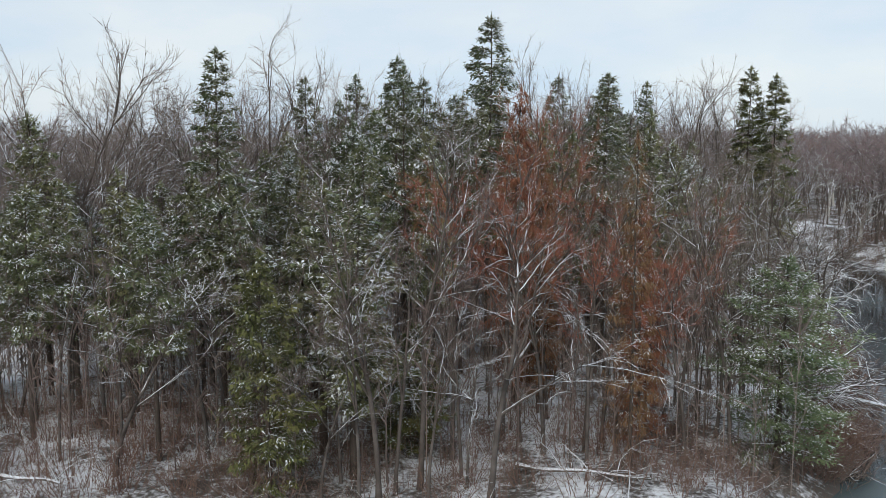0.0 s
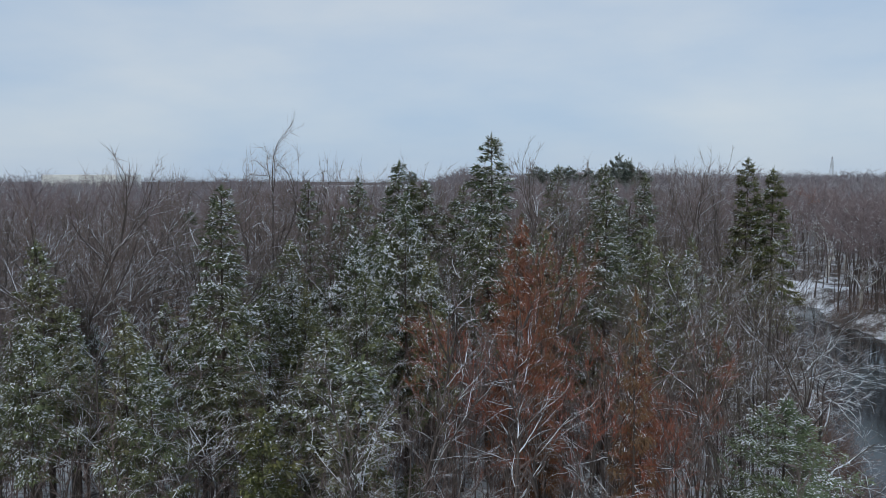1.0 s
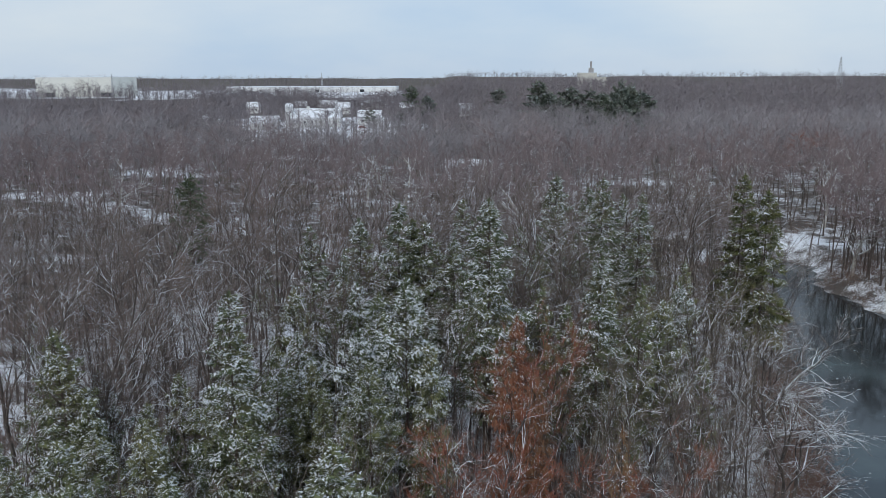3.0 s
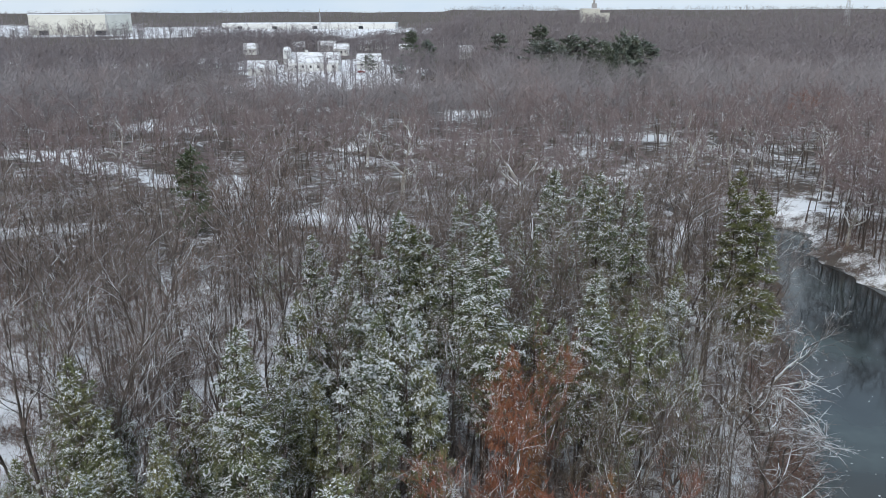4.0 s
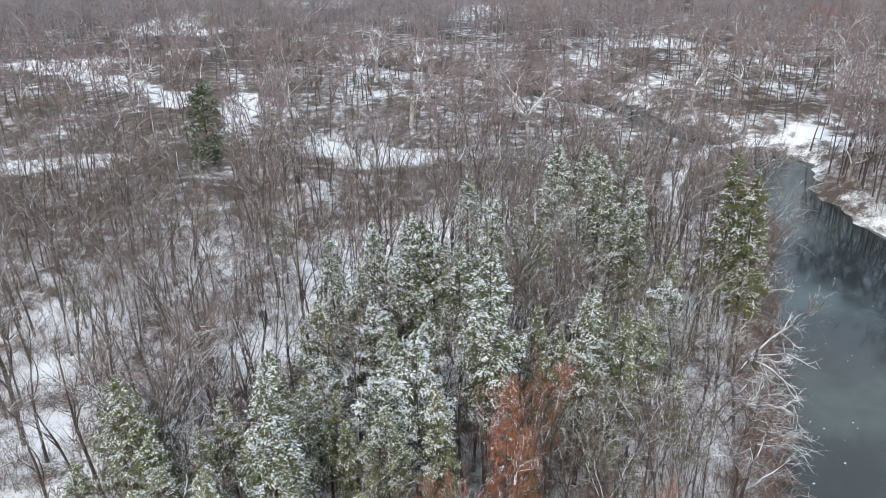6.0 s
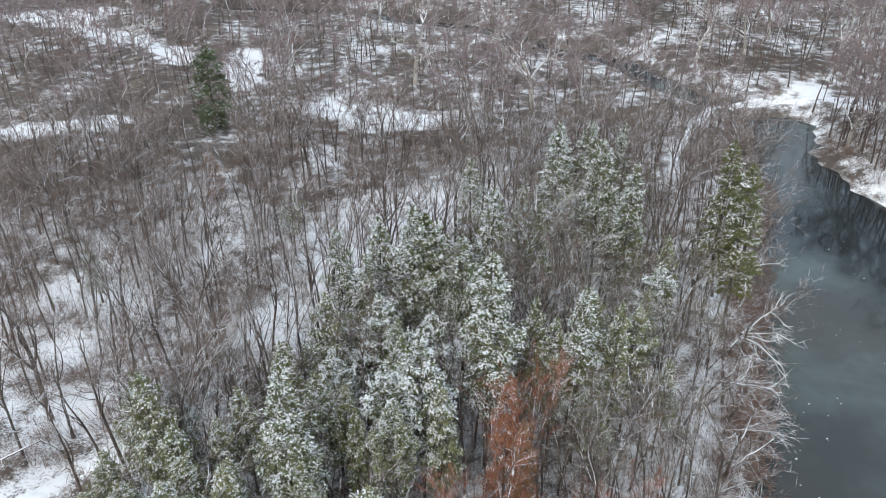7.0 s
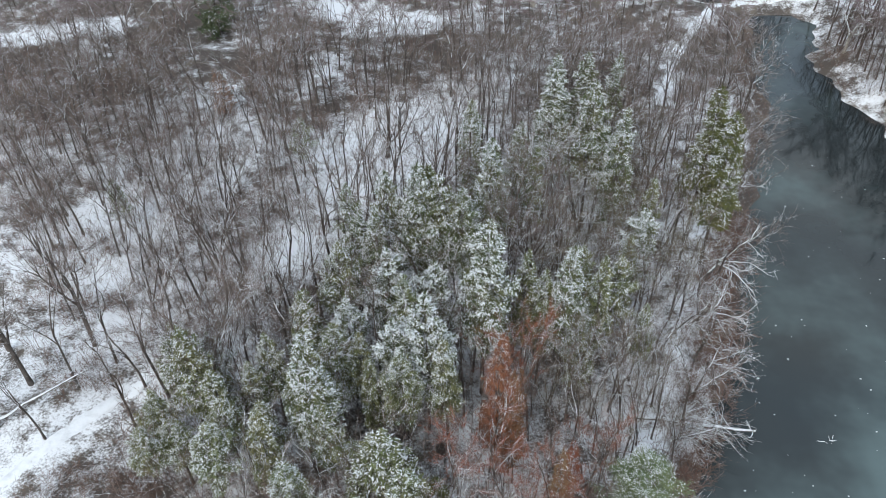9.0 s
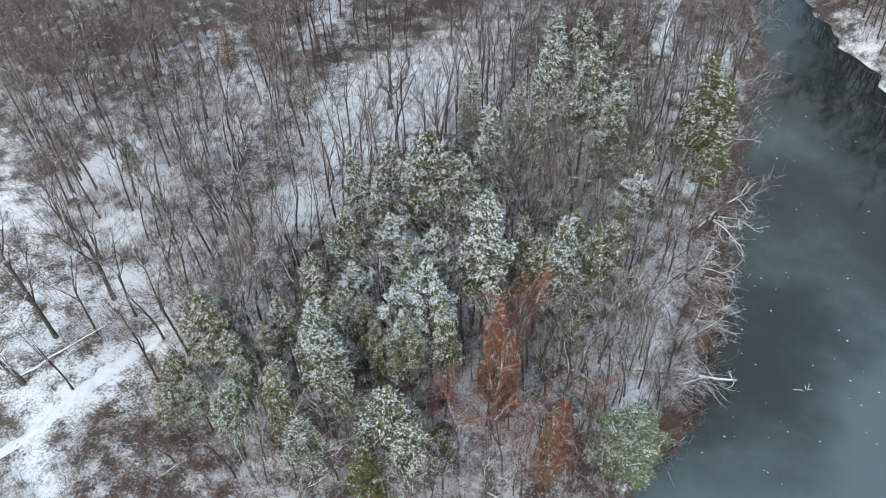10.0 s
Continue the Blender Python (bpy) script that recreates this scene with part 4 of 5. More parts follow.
backs = [both(bare_tree(130 + i, BARE_H, 0.12 + 0.012 * (i % 3), 0.34 + 0.05 * (i % 3), 0.3 + 0.06 * (i % 4), 3, 3, 2, 3, 11, twig_r=0.0115, twig_len=1.1, fine=False)) for i in range(8)]
merged("bare_woodland", backs, behind, [M_LIMB, M_TWIG], "slim leafless trees with a haze of fine twigs on snow", "woodland", True)
mids = [both(bare_tree(200 + i, 18.0, 0.11, 0.34, 0.42, 2, 2, 1, 1, 20, twig_r=0.028, twig_len=1.5, fine=False)) for i in range(6)]
places = [(x, y, rng.uniform(0, 6.28), rng.uniform(0.85, 1.3) * low_belt(x, y) ** 0.7, rng.uniform(0.75, 1.15) * low_belt(x, y), int(rng.integers(0, 6)))
          for x, y in scatter(700, lambda y: (-0.59 * y - 6, 0.6 * y + 8), 112, 215, 2.7, rng)]
places += [(x, y, rng.uniform(0, 6.28), rng.uniform(0.85, 1.3), rng.uniform(0.75, 1.1), int(rng.integers(0, 6)))
           for x, y in scatter(170, lambda y: (np.interp(y, RIGHT_Y, RIGHT_X) + 2.6, 0.62 * y + 46), 76, 140, 2.6, rng)]
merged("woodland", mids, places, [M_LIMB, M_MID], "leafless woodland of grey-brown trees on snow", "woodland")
def far_tree(seed, twigs=20, thick=0.13):
    """A far-off bare tree: a trunk and a broom of branches."""
    rng = np.random.default_rng(seed)
    t = Soup()
    t.spikes([(0, 0, -0.3)], [(0, 0, 16.0)], [0.2])
    u = rng.uniform(0.3, 0.85, twigs)
    a = np.stack([0 * u, 0 * u, 18 * u], -1)
    az = rng.uniform(0, 6.28, twigs)
    out = rng.uniform(1.2, 4.8, twigs)
    b = np.stack([out * np.cos(az), out * np.sin(az), 18 * u + rng.uniform(0.8, 5.0, twigs) * (1.15 - 0.5 * u)], -1)
    t.spikes(a, b, thick)
    m = a + (b - a) * 0.5
    t.spikes(m, b + rng.normal(0, 1.6, (twigs, 3)), thick * 0.85)
    return t


lows = [far_tree(300 + i, 14, 0.1) for i in range(7)]
rims = [far_tree(310 + i, 38, 0.075) for i in range(6)]
places = [(x, y, rng.uniform(0, 6.28), rng.uniform(0.8, 1.25) * low_belt(x, y) ** 0.7, rng.uniform(0.75, 1.12) * low_belt(x, y), int(rng.integers(0, 6)))
          for x, y in scatter(1050, lambda y: (-0.58 * y - 6, 0.6 * y + 8), 212, 312, 3.3, rng)]
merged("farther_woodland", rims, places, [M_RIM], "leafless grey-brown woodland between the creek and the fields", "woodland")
ridge_trees = [far_tree(320 + i, 6) for i in range(7)]
places = [(x, y, rng.uniform(0, 6.28), rng.uniform(1.0, 1.6), rng.uniform(0.62, 1.15) * low_belt(x, y) * (1.0 if y < 520 else swell(x)) * (1.2 if 600 < y < 765 and x < 0.05 * y else 1.0), int(rng.integers(0, 7)))
          for x, y in scatter(2300, lambda y: (-0.58 * y - 6, 0.58 * y + 8), 308, 560, 4.2, rng) + scatter(3000, lambda y: (-0.58 * y - 6, 0.58 * y + 8), 560, 1500, 5.0, rng) + scatter(1000, lambda y: (-0.3 * y, 0.03 * y), 650, 770, 3.5, rng)]
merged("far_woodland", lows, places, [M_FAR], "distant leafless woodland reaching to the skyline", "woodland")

saplings = [far_tree(330 + i, 12) for i in range(4)]
places = [(x, y, rng.uniform(0, 6.28), rng.uniform(0.14, 0.22), rng.uniform(0.18, 0.42), int(rng.integers(0, 4)))
          for x, y in scatter(1100, lambda y: (-0.62 * y - 6, 0.62 * y + 8), 32, 125, 1.3, rng)]
places += [(x, y, rng.uniform(0, 6.28), rng.uniform(0.13, 0.2), rng.uniform(0.3, 0.6), int(rng.integers(0, 4)))
           for x, y in scatter(420, lambda y: (-29.0, 20.0), 32, 60, 0.9, rng)]
merged("saplings", saplings, places, [M_TWIG], "thin leafless saplings between the taller trees", "undergrowth")

brushes = [brush(400 + i, 1.3 + 0.4 * i, 12, 0.8 + 0.15 * i) for i in range(4)]
bank = []
while len(bank) < 420:
    y = 38 + 100 * rng.uniform(0, 1) ** 1.5
    x = np.interp(y, LEFT_Y, LEFT_X) - rng.uniform(-0.4, 5.0)
    if rng.uniform() < 0.22:
        y = rng.uniform(85, 136)
        x = np.interp(y, RIGHT_Y, RIGHT_X) + rng.uniform(0.5, 9.0)
    bank.append((x, y, rng.uniform(0, 6.28), rng.uniform(1.0, 1.9), rng.uniform(0.5, 1.0), int(rng.integers(0, 4))))
places = [(x, y, rng.uniform(0, 6.28), rng.uniform(0.7, 1.6), rng.uniform(0.5, 1.3), int(rng.integers(0, 4)))
          for x, y in scatter(2700, lambda y: (-0.62 * y - 6, 0.62 * y + 8), 31, 135, 0.95, rng)]
places += [(x, y, rng.uniform(0, 6.28), rng.uniform(0.9, 1.8), rng.uniform(0.7, 1.4), int(rng.integers(0, 4)))
           for x, y in scatter(700, lambda y: (-0.66 * y - 8, -0.25 * y), 48, 118, 0.9, rng)]
places += [(x, y, rng.uniform(0, 6.28), rng.uniform(1.2, 2.2), rng.uniform(1.0, 1.9), int(rng.integers(0, 4)))
           for x, y in scatter(420, lambda y: (-0.62 * y - 8, 0.6 * y), 100, 180, 1.4, rng)]
belt = []
while len(belt) < 330:
    y = rng.uniform(40, 80)
    belt.append((np.interp(y, LEFT_Y, LEFT_X) + rng.uniform(-4.2, 1.0), y, rng.uniform(0, 6.28), rng.uniform(1.1, 2.0), rng.uniform(0.5, 1.0), int(rng.integers(0, 4))))
merged("bank_brush", brushes, belt, [M_BANK], "rust-brown brush overhanging the river bank", "undergrowth")
edge = [(rng.uniform(-46, 14), rng.uniform(30, 41), rng.uniform(0, 6.28), rng.uniform(0.8, 1.6), rng.uniform(0.5, 1.1), int(rng.integers(0, 4))) for _ in range(520)]
edge = [p for p in edge if into_water(p[0], p[1]) < -2 and min(float(dist_line(p[0], p[1], l)) for l in (PATH_NEAR, PATH_SIDE)) > 1.3]
merged("undergrowth", brushes, places + bank + edge, [M_SHRUB], "brown leafless brush on the snowy forest floor", "undergrowth")
places = [(x, y, rng.uniform(0, 6.28), rng.uniform(1.8, 2.8), rng.uniform(0.75, 1.15) * swell(x * 0.7), int(rng.integers(0, 7)))
          for x, y in scatter(1200, lambda y: (-0.62 * y - 6, 0.62 * y + 8), 1500, 2900, 9.0, rng)]
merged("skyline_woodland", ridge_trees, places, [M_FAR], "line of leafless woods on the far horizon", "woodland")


# ---- fallen wood and ice by the river ----
def line_between(a, b, n, rng, wob):
    t = np.linspace(0, 1, n)[:, None]
    p = np.array(a) * (1 - t) + np.array(b) * t
    p[1:-1] += rng.normal(0, wob, (n - 2, 3))
    return p


def fallen_trunk(name, a, b, r, label, branches=10, seed=1, size=2.0, spread=1.0, start=0.3, mat=M_DEAD):
    """A fallen trunk with its broken branches."""
    rng = np.random.default_rng(seed)
    mid = (np.array(a) + np.array(b)) / 2
    root = tagged(new(name), label, "fallen tree")
    root.location = mid
    s = Soup()
    line = line_between(np.array(a), np.array(b), 7, rng, 0.05)
    floor = np.maximum(land(line[:, 0], line[:, 1]), -2.8) + 0.6 * r
    line[:, 2] = np.maximum(line[:, 2], floor)
    line -= mid
    s.tube(line, np.linspace(r, r * 0.45, 7), 8)
    part("trunk", soup_mesh("trunk", s, [mat], True), root)
    d = (np.array(b) - np.array(a)) / np.linalg.norm(np.array(b) - np.array(a))
    for _ in range(branches):
        u = rng.uniform(start, 1.0)
        st = np.array([np.interp(u, np.linspace(0, 1, 7), line[:, c]) for c in range(3)])
        v = d * rng.uniform(0.1, 0.8) + rng.normal(0, 0.6 * spread, 3)
        v[2] = abs(v[2]) * 0.7
        az, el = math.atan2(v[1], v[0]), math.asin(v[2] / np.linalg.norm(v))
        s = Soup()
        br, az2, el2 = bent(rng, st, az, el, size * rng.uniform(0.5, 1.3), 4, -0.4, 0.18)
        s.tube(br, np.linspace(r * 0.28, 0.012, 5), 4)
        for _ in range(4):
            q = br[rng.integers(1, 4)]
            tw, _, _ = bent(rng, q, az2 + rng.normal(0, 0.7), el2 + rng.normal(0, 0.4), size * rng.uniform(0.2, 0.5), 3, -0.2, 0.2)
            s.tube(tw, np.linspace(0.016, 0.006, 4), 3)
        part("branch", soup_mesh("branch", s, [mat], True), root)
    return root


fallen_trunk("fallen_log", (17.2, 47.3, 0.3), (29.6, 47.5, -2.2), 0.25, "snow-covered log lying from the bank into the water", 10, 3, 2.4, 1.2)
fallen_trunk("fallen_log", (20.5, 50.8, -0.2), (20.0, 46.6, 0.2), 0.2, "broken pale log across the river bank", 6, 4, 1.6)
fallen_trunk("driftwood", (34.6, 46.7, -2.78), (37.4, 46.8, -2.72), 0.05, "snowy driftwood half sunk in the river", 5, 5, 0.5)
fallen_trunk("fallen_tree", (-23.4, 41.6, 0.25), (-18.6, 34.8, 0.3), 0.14, "snowy fallen tree with bare branches on the ground", 12, 6, 1.8)
fallen_trunk("fallen_tree", (-27.6, 34.6, 0.15), (-25.2, 36.6, 0.2), 0.14, "short snow-topped log lying in the brush", 3, 7, 0.8)
fallen_trunk("fallen_tree", (3.2, 33.5, 0.3), (8.5, 31.2, 0.6), 0.11, "snow-lined fallen branches at the wood's edge", 12, 8, 2.2)
fallen_trunk("fallen_tree", (-20.5, 33.0, 0.2), (-15.5, 31.0, 0.5), 0.12, "snow-lined fallen tree in brown brush", 9, 9, 1.8)
fallen_trunk("broken_snag", (3.2, 37.2, 3.4), (4.9, 36.6, 6.2), 0.1, "snapped pale trunk caught leaning among trees", 1, 10, 0.7)
fallen_trunk("leaning_branches", (20.6, 45.2, -0.8), (25.8, 46.2, 0.4), 0.14, "tangle of dead branches hanging over the water", 58, 12, 3.6, 1.6, 0.0, M_BARK)
fallen_trunk("leaning_branches", (24.6, 51.6, -0.8), (29.5, 53.6, 1.2), 0.09, "dead brushwood reaching out from the bank", 20, 13, 2.8, 1.4, 0.0, M_BARK)
fallen_trunk("leaning_branches", (-44.0, 45.2, 1.2), (-36.0, 51.2, 2.4), 0.16, "low snow-topped limb of an old oak", 4, 14, 1.5)

def arching_shrub(x, y, z, stems, reach, seed, label):
    """A toppled shrub: many thin stems arching out from one root and drooping, each with side twigs."""
    rng = np.random.default_rng(seed)
    root = tagged(new("toppled_shrub"), label, "shrub")
    root.location = (x, y, z)
    for k in range(stems):
        az, el, length = rng.uniform(-2.2, 2.6), rng.uniform(0.2, 1.25), reach * rng.uniform(0.55, 1.15)
        s = Soup()
        line, az2, el2 = bent(rng, (rng.normal(0, 0.35), rng.normal(0, 0.35), 0), az, el, length, 7, -1.25, 0.09)
        s.tube(line, np.linspace(0.045, 0.012, 8), 4)
        for _ in range(5):
            q = line[rng.integers(2, 7)]
            tw, _, _ = bent(rng, q, az2 + rng.normal(0, 0.6), el2 + rng.normal(0.3, 0.35), length * rng.uniform(0.15, 0.4), 4, -0.4, 0.12)
            s.tube(tw, np.linspace(0.018, 0.007, 5), 3)
        part("stem", soup_mesh("stem", s, [M_BLEACH if k % 3 else M_BARK], True), root)


arching_shrub(21.9, 47.6, -1.0, 46, 5.2, 31, "toppled leafless shrub with pale arching stems over the log")
arching_shrub(21.6, 51.8, -1.0, 20, 4.6, 32, "leafless shrub arching from the bank towards the river")

ice = Soup()
irng = np.random.default_rng(23)
for _ in range(95):
    y = irng.uniform(30, 95)
    x = np.interp(y, LEFT_Y, LEFT_X) + 3 + abs(irng.normal(8, 6))
    n, r = 6, 0.02 + 0.09 * irng.uniform(0, 1) ** 2.5
    ang = np.arange(n) * 6.283 / n
    rr = r * irng.uniform(0.6, 1.2, n)
    top = np.stack([x + rr * np.cos(ang) * 1.5, y + rr * np.sin(ang), np.full(n, -2.69)], -1)
    low = top - [0, 0, 0.04]
    f = [(0, k, k + 1) for k in range(1, n - 1)] + [t for k in range(n) for t in ((k, n + k, n + (k + 1) % n), (k, n + (k + 1) % n, (k + 1) % n))]
    ice.add(np.concatenate([top, low]), f)
tagged(new("ice_flakes", soup_mesh("ice_flakes", ice, [M_ICE])), "small white ice flakes floating on the river", "ice", kind="stuff")

# ---- distant evergreens ----
M_LONE = needle_material("dark_pine_needles", c4(0.05, 0.082, 0.05), c4(0.115, 0.15, 0.085), 1.7)
# needles of the far pines, their green paled and greyed to imitate haze
M_FARPINE = needle_material("haze_paled_pine_needles", c4(0.13, 0.162, 0.135), c4(0.2, 0.232, 0.192), 1.3)
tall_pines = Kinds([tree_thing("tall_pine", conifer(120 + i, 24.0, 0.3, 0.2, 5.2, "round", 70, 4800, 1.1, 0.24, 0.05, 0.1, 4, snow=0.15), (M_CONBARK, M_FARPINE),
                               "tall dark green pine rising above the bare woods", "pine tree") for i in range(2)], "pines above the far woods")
for k, (x, y, h) in enumerate([(62, 286, 30), (66.5, 291, 28), (57.5, 293, 25), (52, 450, 25), (45, 352, 23), (54, 348, 24), (62, 330, 20), (69, 316, 25), (77, 320, 24), (-18, 450, 27), (-10, 462, 22), (30, 450, 22),
                               (-42, 462, 14), (-25, 440, 14), (-140, 492, 13), (66, 338, 22), (48, 338, 21), (57, 356, 22), (72, 326, 20), (40, 366, 21), (62, 345, 23), (81, 330, 21)]):
    tall_pines.plant(k, x, y, k * 1.1, (h - 2) / 24.0 if x > 20 else (h - 3) / 24.0, wide=0.78 if y < 295 else min(1.35, h / 18.0) if x > 20 else min(1.1, h / 20.0))

lone = Kinds([tree_thing("tall_pine", conifer(126, 14.0, 0.25, 0.06, 3.2, "round", 150, 9000, 0.5, 0.08, 0.15, 0.2, 10, snow=0.03), (M_CONBARK, M_LONE), "tall dark green pine standing among bare trees", "pine tree")], "pines above the far woods")
lone.plant(0, -41.2, 128.0, 1.0, 1.05)

# ---- farm and buildings far off ----
M_WALL = plain_material("white_painted_boards", c4(0.70, 0.70, 0.68), c4(0.78, 0.78, 0.76))
M_GREYWALL = plain_material("grey_boards", c4(0.32, 0.31, 0.30), c4(0.42, 0.41, 0.40))
M_ROOFSNOW = snow_material("roof_snow")
M_DARK = plain_material("dark_window_glass", c4(0.03, 0.035, 0.04), c4(0.05, 0.055, 0.06), 1.5, 0.2)
M_CREAM = plain_material("cream_cladding", c4(0.66, 0.65, 0.58), c4(0.72, 0.71, 0.65), 0.05)
M_CARRED = plain_material("red_car_paint", c4(0.25, 0.05, 0.04), c4(0.28, 0.06, 0.05), 2.0, 0.35)
M_CARDARK = plain_material("grey_car_paint", c4(0.08, 0.08, 0.09), c4(0.11, 0.11, 0.12), 2.0, 0.35)
M_TYRE = plain_material("tyre_rubber", c4(0.02, 0.02, 0.02), c4(0.03, 0.03, 0.03))
M_STEEL = plain_material("galvanised_steel", c4(0.40, 0.41, 0.42), c4(0.50, 0.51, 0.52), 1.0, 0.5)


def gable_house(name, x, y, w, d, eave, ridge, wall, label, windows=3, turn=0.0, chimney=False):
    """A house or barn with its ridge along its length w."""
    root = tagged(new(name), label, "building")
    root.matrix_basis = Matrix.Translation((x, y, float(land(x, y)))) @ Matrix.Rotation(turn, 4, "Z")
    s = Soup()
    v = [(-w / 2, -d / 2, -0.5), (w / 2, -d / 2, -0.5), (w / 2, d / 2, -0.5), (-w / 2, d / 2, -0.5), (-w / 2, -d / 2, eave), (w / 2, -d / 2, eave), (w / 2, d / 2, eave), (-w / 2, d / 2, eave), (-w / 2, 0, ridge), (w / 2, 0, ridge)]
    s.add(v, [(0, 1, 5), (0, 5, 4), (2, 3, 7), (2, 7, 6), (0, 4, 7), (0, 7, 3), (1, 2, 6), (1, 6, 5), (4, 8, 7), (5, 6, 9)])
    part("wall", soup_mesh("wall", s, [wall]), root)
    for sg in (-1, 1):
        o, lift = 0.5, 0.28
        k = (ridge - eave) / (d / 2)
        a = [(-w / 2 - o, sg * (d / 2 + o), eave - k * o + 0.02), (w / 2 + o, sg * (d / 2 + o), eave - k * o + 0.02), (w / 2 + o, 0, ridge + 0.02), (-w / 2 - o, 0, ridge + 0.02)]
        b = [(p[0], p[1], p[2] + lift) for p in a]
        s = Soup()
        s.add(a + b, [(0, 1, 2), (0, 2, 3), (4, 6, 5), (4, 7, 6), (0, 4, 5), (0, 5, 1), (1, 5, 6), (1, 6, 2), (2, 6, 7), (2, 7, 3), (3, 7, 4), (3, 4, 0)])
        part("roof", soup_mesh("roof", s, [M_ROOFSNOW]), root, "snow-covered roof slope")
    for k in range(windows):
        px = -w / 2 + w * (k + 0.7) / (windows + 0.4)
        s = Soup()
        s.box(px - 0.55, -d / 2 - 0.06, eave * 0.4, px + 0.55, -d / 2 + 0.05, eave * 0.4 + 1.4)
        part("window", soup_mesh("window", s, [M_DARK]), root, "dark window")
    if chimney:
        s = Soup()
        s.box(w * 0.2, 0.4, ridge - 1.2, w * 0.2 + 0.9, 1.3, ridge + 1.2)
        part("chimney", soup_mesh("chimney", s, [M_GREYWALL]), root, "grey chimney")
    return root


def silo(x, y, r, h):
    root = tagged(new("silo"), "white round silo with a snow-capped dome beside the barn", "silo")
    root.location = (x, y, float(land(x, y)))
    s = Soup()
    s.tube([(0, 0, -0.5), (0, 0, h * 0.5), (0, 0, h)], [r, r, r], 20)
    part("wall", soup_mesh("wall", s, [M_WALL], True), root)
    s = Soup()
    a = np.linspace(0, 1.45, 7)
    s.tube([(0, 0, h + r * 0.9 * math.sin(q)) for q in a], [r * 1.05 * math.cos(q) for q in a], 20)
    part("dome", soup_mesh("dome", s, [M_ROOFSNOW], True), root, "snow-covered dome")


def block_hall(name, x0, x1, y, depth, h, wall, label, doors=()):
    """A flat-roofed industrial hall."""
    root = tagged(new(name), label, "building")
    root.location = ((x0 + x1) / 2, y, float(land((x0 + x1) / 2, y)))
    w = x1 - x0
    s = Soup()
    s.box(-w / 2, 0, -6, w / 2, depth, h)
    part("wall", soup_mesh("wall", s, [wall]), root)
    s = Soup()
    s.box(-w / 2 - 0.4, -0.4, h + 0.01, w / 2 + 0.4, depth, h + 1.0)
    part("roof", soup_mesh("roof", s, [M_ROOFSNOW]), root, "snow-covered flat roof")
    for px, pw, ph in doors:
        s = Soup()
        s.box(px - pw / 2, -0.3, 0, px + pw / 2, 0.2, ph)
        part("door", soup_mesh("door", s, [M_DARK]), root, "dark loading door")
    return root


def lattice(name, x, y, h, w, label):
    """A slender steel tower with crossed bracing."""
    root = tagged(new(name), label, "mast")
    root.location = (x, y, float(land(x, y)))
    n = 10
    corner = [np.array([sx * w / 2, sy * w / 2, 0]) for sx, sy in ((-1, -1), (1, -1), (1, 1), (-1, 1))]

    def at(c, u):
        p = c * (1 - 0.85 * u)
        return np.array([p[0], p[1], h * u])

    for c in corner:
        s = Soup()
        s.tube([at(c, 0), at(c, 0.5), at(c, 1)], [0.25, 0.2, 0.15], 4)
        part("leg", soup_mesh("leg", s, [M_STEEL]), root)
    for k in range(n):
        s = Soup()
        for i in range(4):
            a, b = corner[i], corner[(i + 1) % 4]
            s.tube([at(a, k / n), at(b, (k + 1) / n)], [0.12, 0.12], 3)
            s.tube([at(b, k / n), at(a, (k + 1) / n)], [0.12, 0.12], 3)
        part("brace", soup_mesh("brace", s, [M_STEEL]), root)


def car(x, y, paint, label, turn=0.0):
    root = tagged(new("car"), label, "car")
    root.matrix_basis = Matrix.Translation((x, y, float(land(x, y)))) @ Matrix.Rotation(turn, 4, "Z")
    prof = [(-2.2, 0.35), (2.2, 0.35), (2.25, 0.8), (1.3, 0.95), (0.7, 1.45), (-1.3, 1.45), (-2.0, 0.95), (-2.25, 0.85)]
    n = len(prof)
    s = Soup()
    s.add([(px, sy * 0.85, pz) for sy in (-1, 1) for px, pz in prof],
          [(0, k + 1, k) for k in range(1, n - 1)] + [(n, n + k, n + k + 1) for k in range(1, n - 1)] + [t for k in range(n) for t in ((k, (k + 1) % n, n + (k + 1) % n), (k, n + (k + 1) % n, n + k))])
    part("body", soup_mesh("body", s, [paint]), root)
    for px in (-1.35, 1.35):
        for sy in (-0.85, 0.85):
            s = Soup()
            s.tube([(px, sy - 0.1, 0.33), (px, sy + 0.1, 0.33)], [0.33, 0.33], 12)
            part("wheel", soup_mesh("wheel", s, [M_TYRE]), root)
    s = Soup()
    s.box(-1.2, -0.8, 1.46, 0.65, 0.8, 1.56)
    part("roof_snow", soup_mesh("roof_snow", s, [M_ROOFSNOW]), root, "snow on the roof")


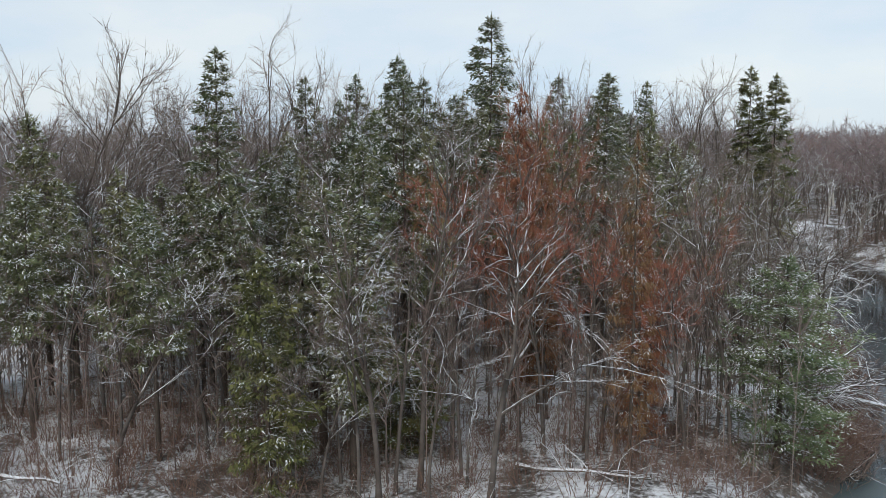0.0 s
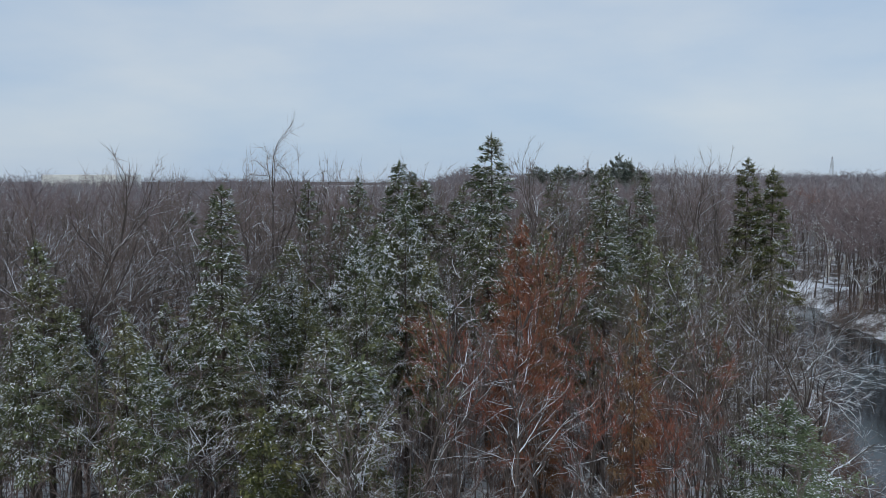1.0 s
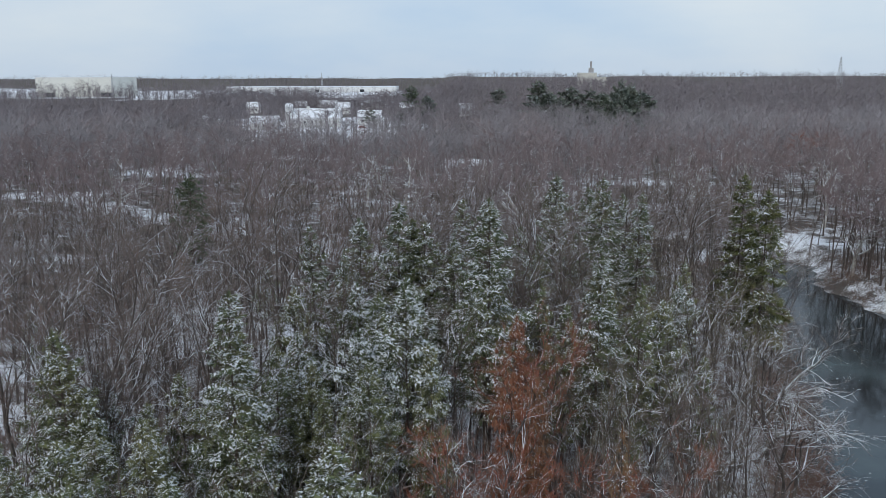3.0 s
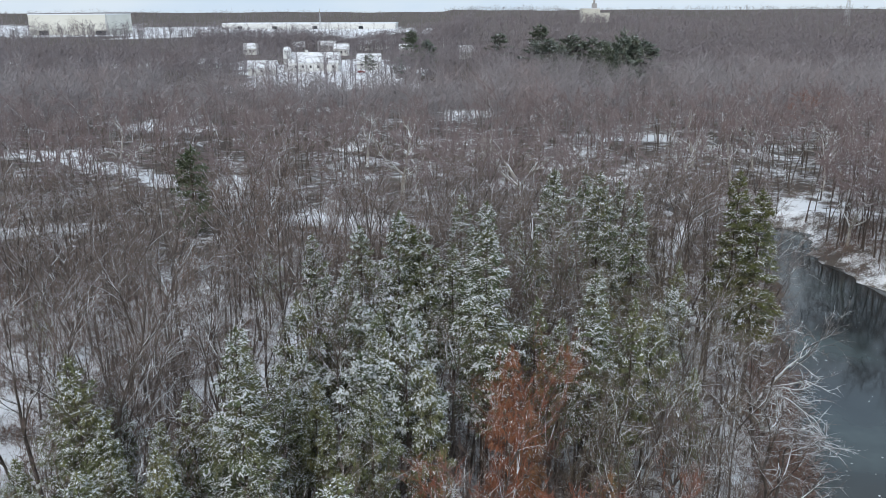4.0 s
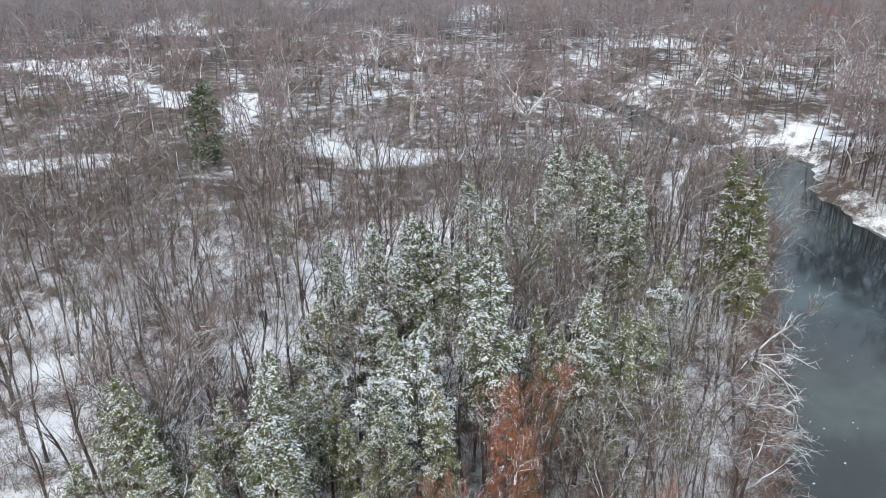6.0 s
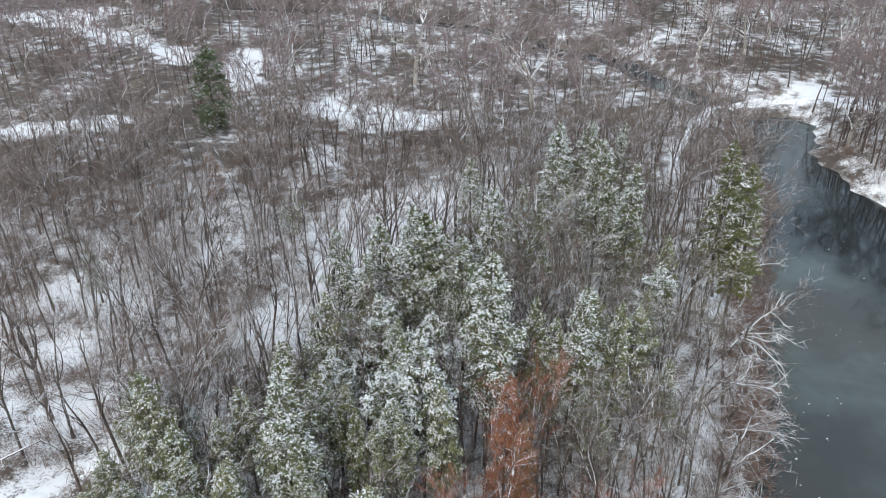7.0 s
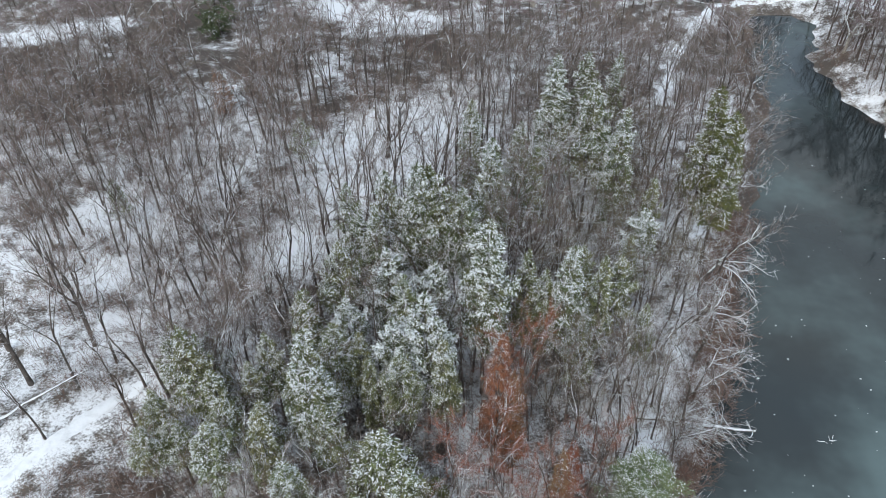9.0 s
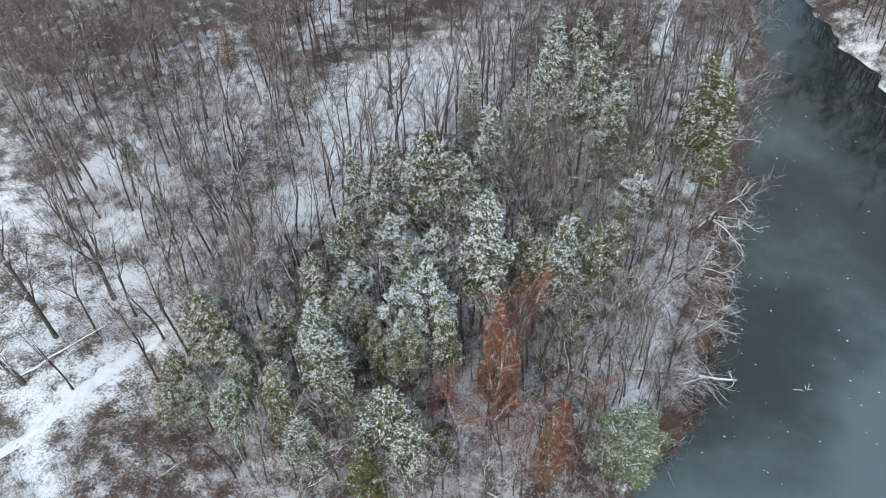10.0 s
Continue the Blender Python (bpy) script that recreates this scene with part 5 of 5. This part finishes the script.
barn = gable_house("barn", -76, 484, 28, 12, 5.5, 10.5, M_WALL, "long white barn with a snow-covered roof", 6)
s = Soup()
s.box(-6, -0.8, 10.3, -4.4, 0.8, 12.0)
part("cupola", soup_mesh("cupola", s, [M_WALL]), barn, "small white roof cupola")
silo(-91.8, 480, 2.4, 12.0)
gable_house("barn", -101, 456, 15, 9, 4.0, 7.5, M_WALL, "low white shed with snowy roof near the barn", 3)
gable_house("barn", -144, 503, 12, 8, 3.5, 6.0, M_WALL, "low white shed with snow-covered roof", 4)
gable_house("barn", -46, 500, 14, 9, 4.5, 8.5, M_WALL, "white farm shed with snow-covered roof", 3)
for k, (x, y, w, wall) in enumerate([(-154, 655, 10, M_WALL), (-176, 482, 6, M_GREYWALL), (-190, 470, 6, M_GREYWALL), (-100, 700, 15, M_WALL), (-69, 720, 11, M_WALL), (-56, 742, 14, M_WALL),
                                     (-44, 752, 9, M_GREYWALL), (-3, 752, 9, M_WALL), (-122, 690, 10, M_GREYWALL), (-80, 640, 11, M_WALL), (-30, 640, 10, M_GREYWALL), (15, 560, 10, M_WALL), (-262, 500, 6, M_GREYWALL)]):
    low = x < -170
    gable_house("house", x, y, w, 8, 2.4 if low else 5.0, 4.4 if low else 8.5, wall, "white farmhouse under a snowy roof" if wall is M_WALL else "grey farmhouse under a snowy roof", 3, 0.15 * (k % 3), True)
block_hall("warehouse", -386, -85, 1440, 80, 9, M_WALL, "very long low white warehouse beyond the fields", [(-120, 8, 5), (-60, 8, 5), (10, 8, 5), (90, 8, 5)])
block_hall("storage_hall", -576, -467, 1150, 90, 27, M_CREAM, "huge windowless cream-coloured storage hall", [(-35, 14, 6), (45, 16, 6)])
mill = block_hall("mill_building", 243, 275, 1480, 25, 24, M_CREAM, "pale mill building with a tower above the woods")
s = Soup()
s.box(3, 6, 24, 11, 14, 33)
s.box(5, 8, 33, 8, 11, 45)
part("tower", soup_mesh("tower", s, [M_GREYWALL]), mill, "grey stepped tower")
s = Soup()
s.box(16.6, 2, -5, 34, 22, 17)
part("annex", soup_mesh("annex", s, [M_CREAM]), mill)
lattice("radio_mast", -213, 1420, 34, 4, "slender steel mast behind the warehouse")
lattice("power_pylon", 578, 1200, 46, 8, "steel lattice pylon above the far woods")
lattice("radio_mast", -464, 1140, 32, 3, "slender steel mast beside the storage hall")
car(-47, 462, M_CARRED, "red car parked in the snowy farmyard", 0.2)
car(-24, 462, M_CARDARK, "dark car parked in the snowy farmyard", -0.1)
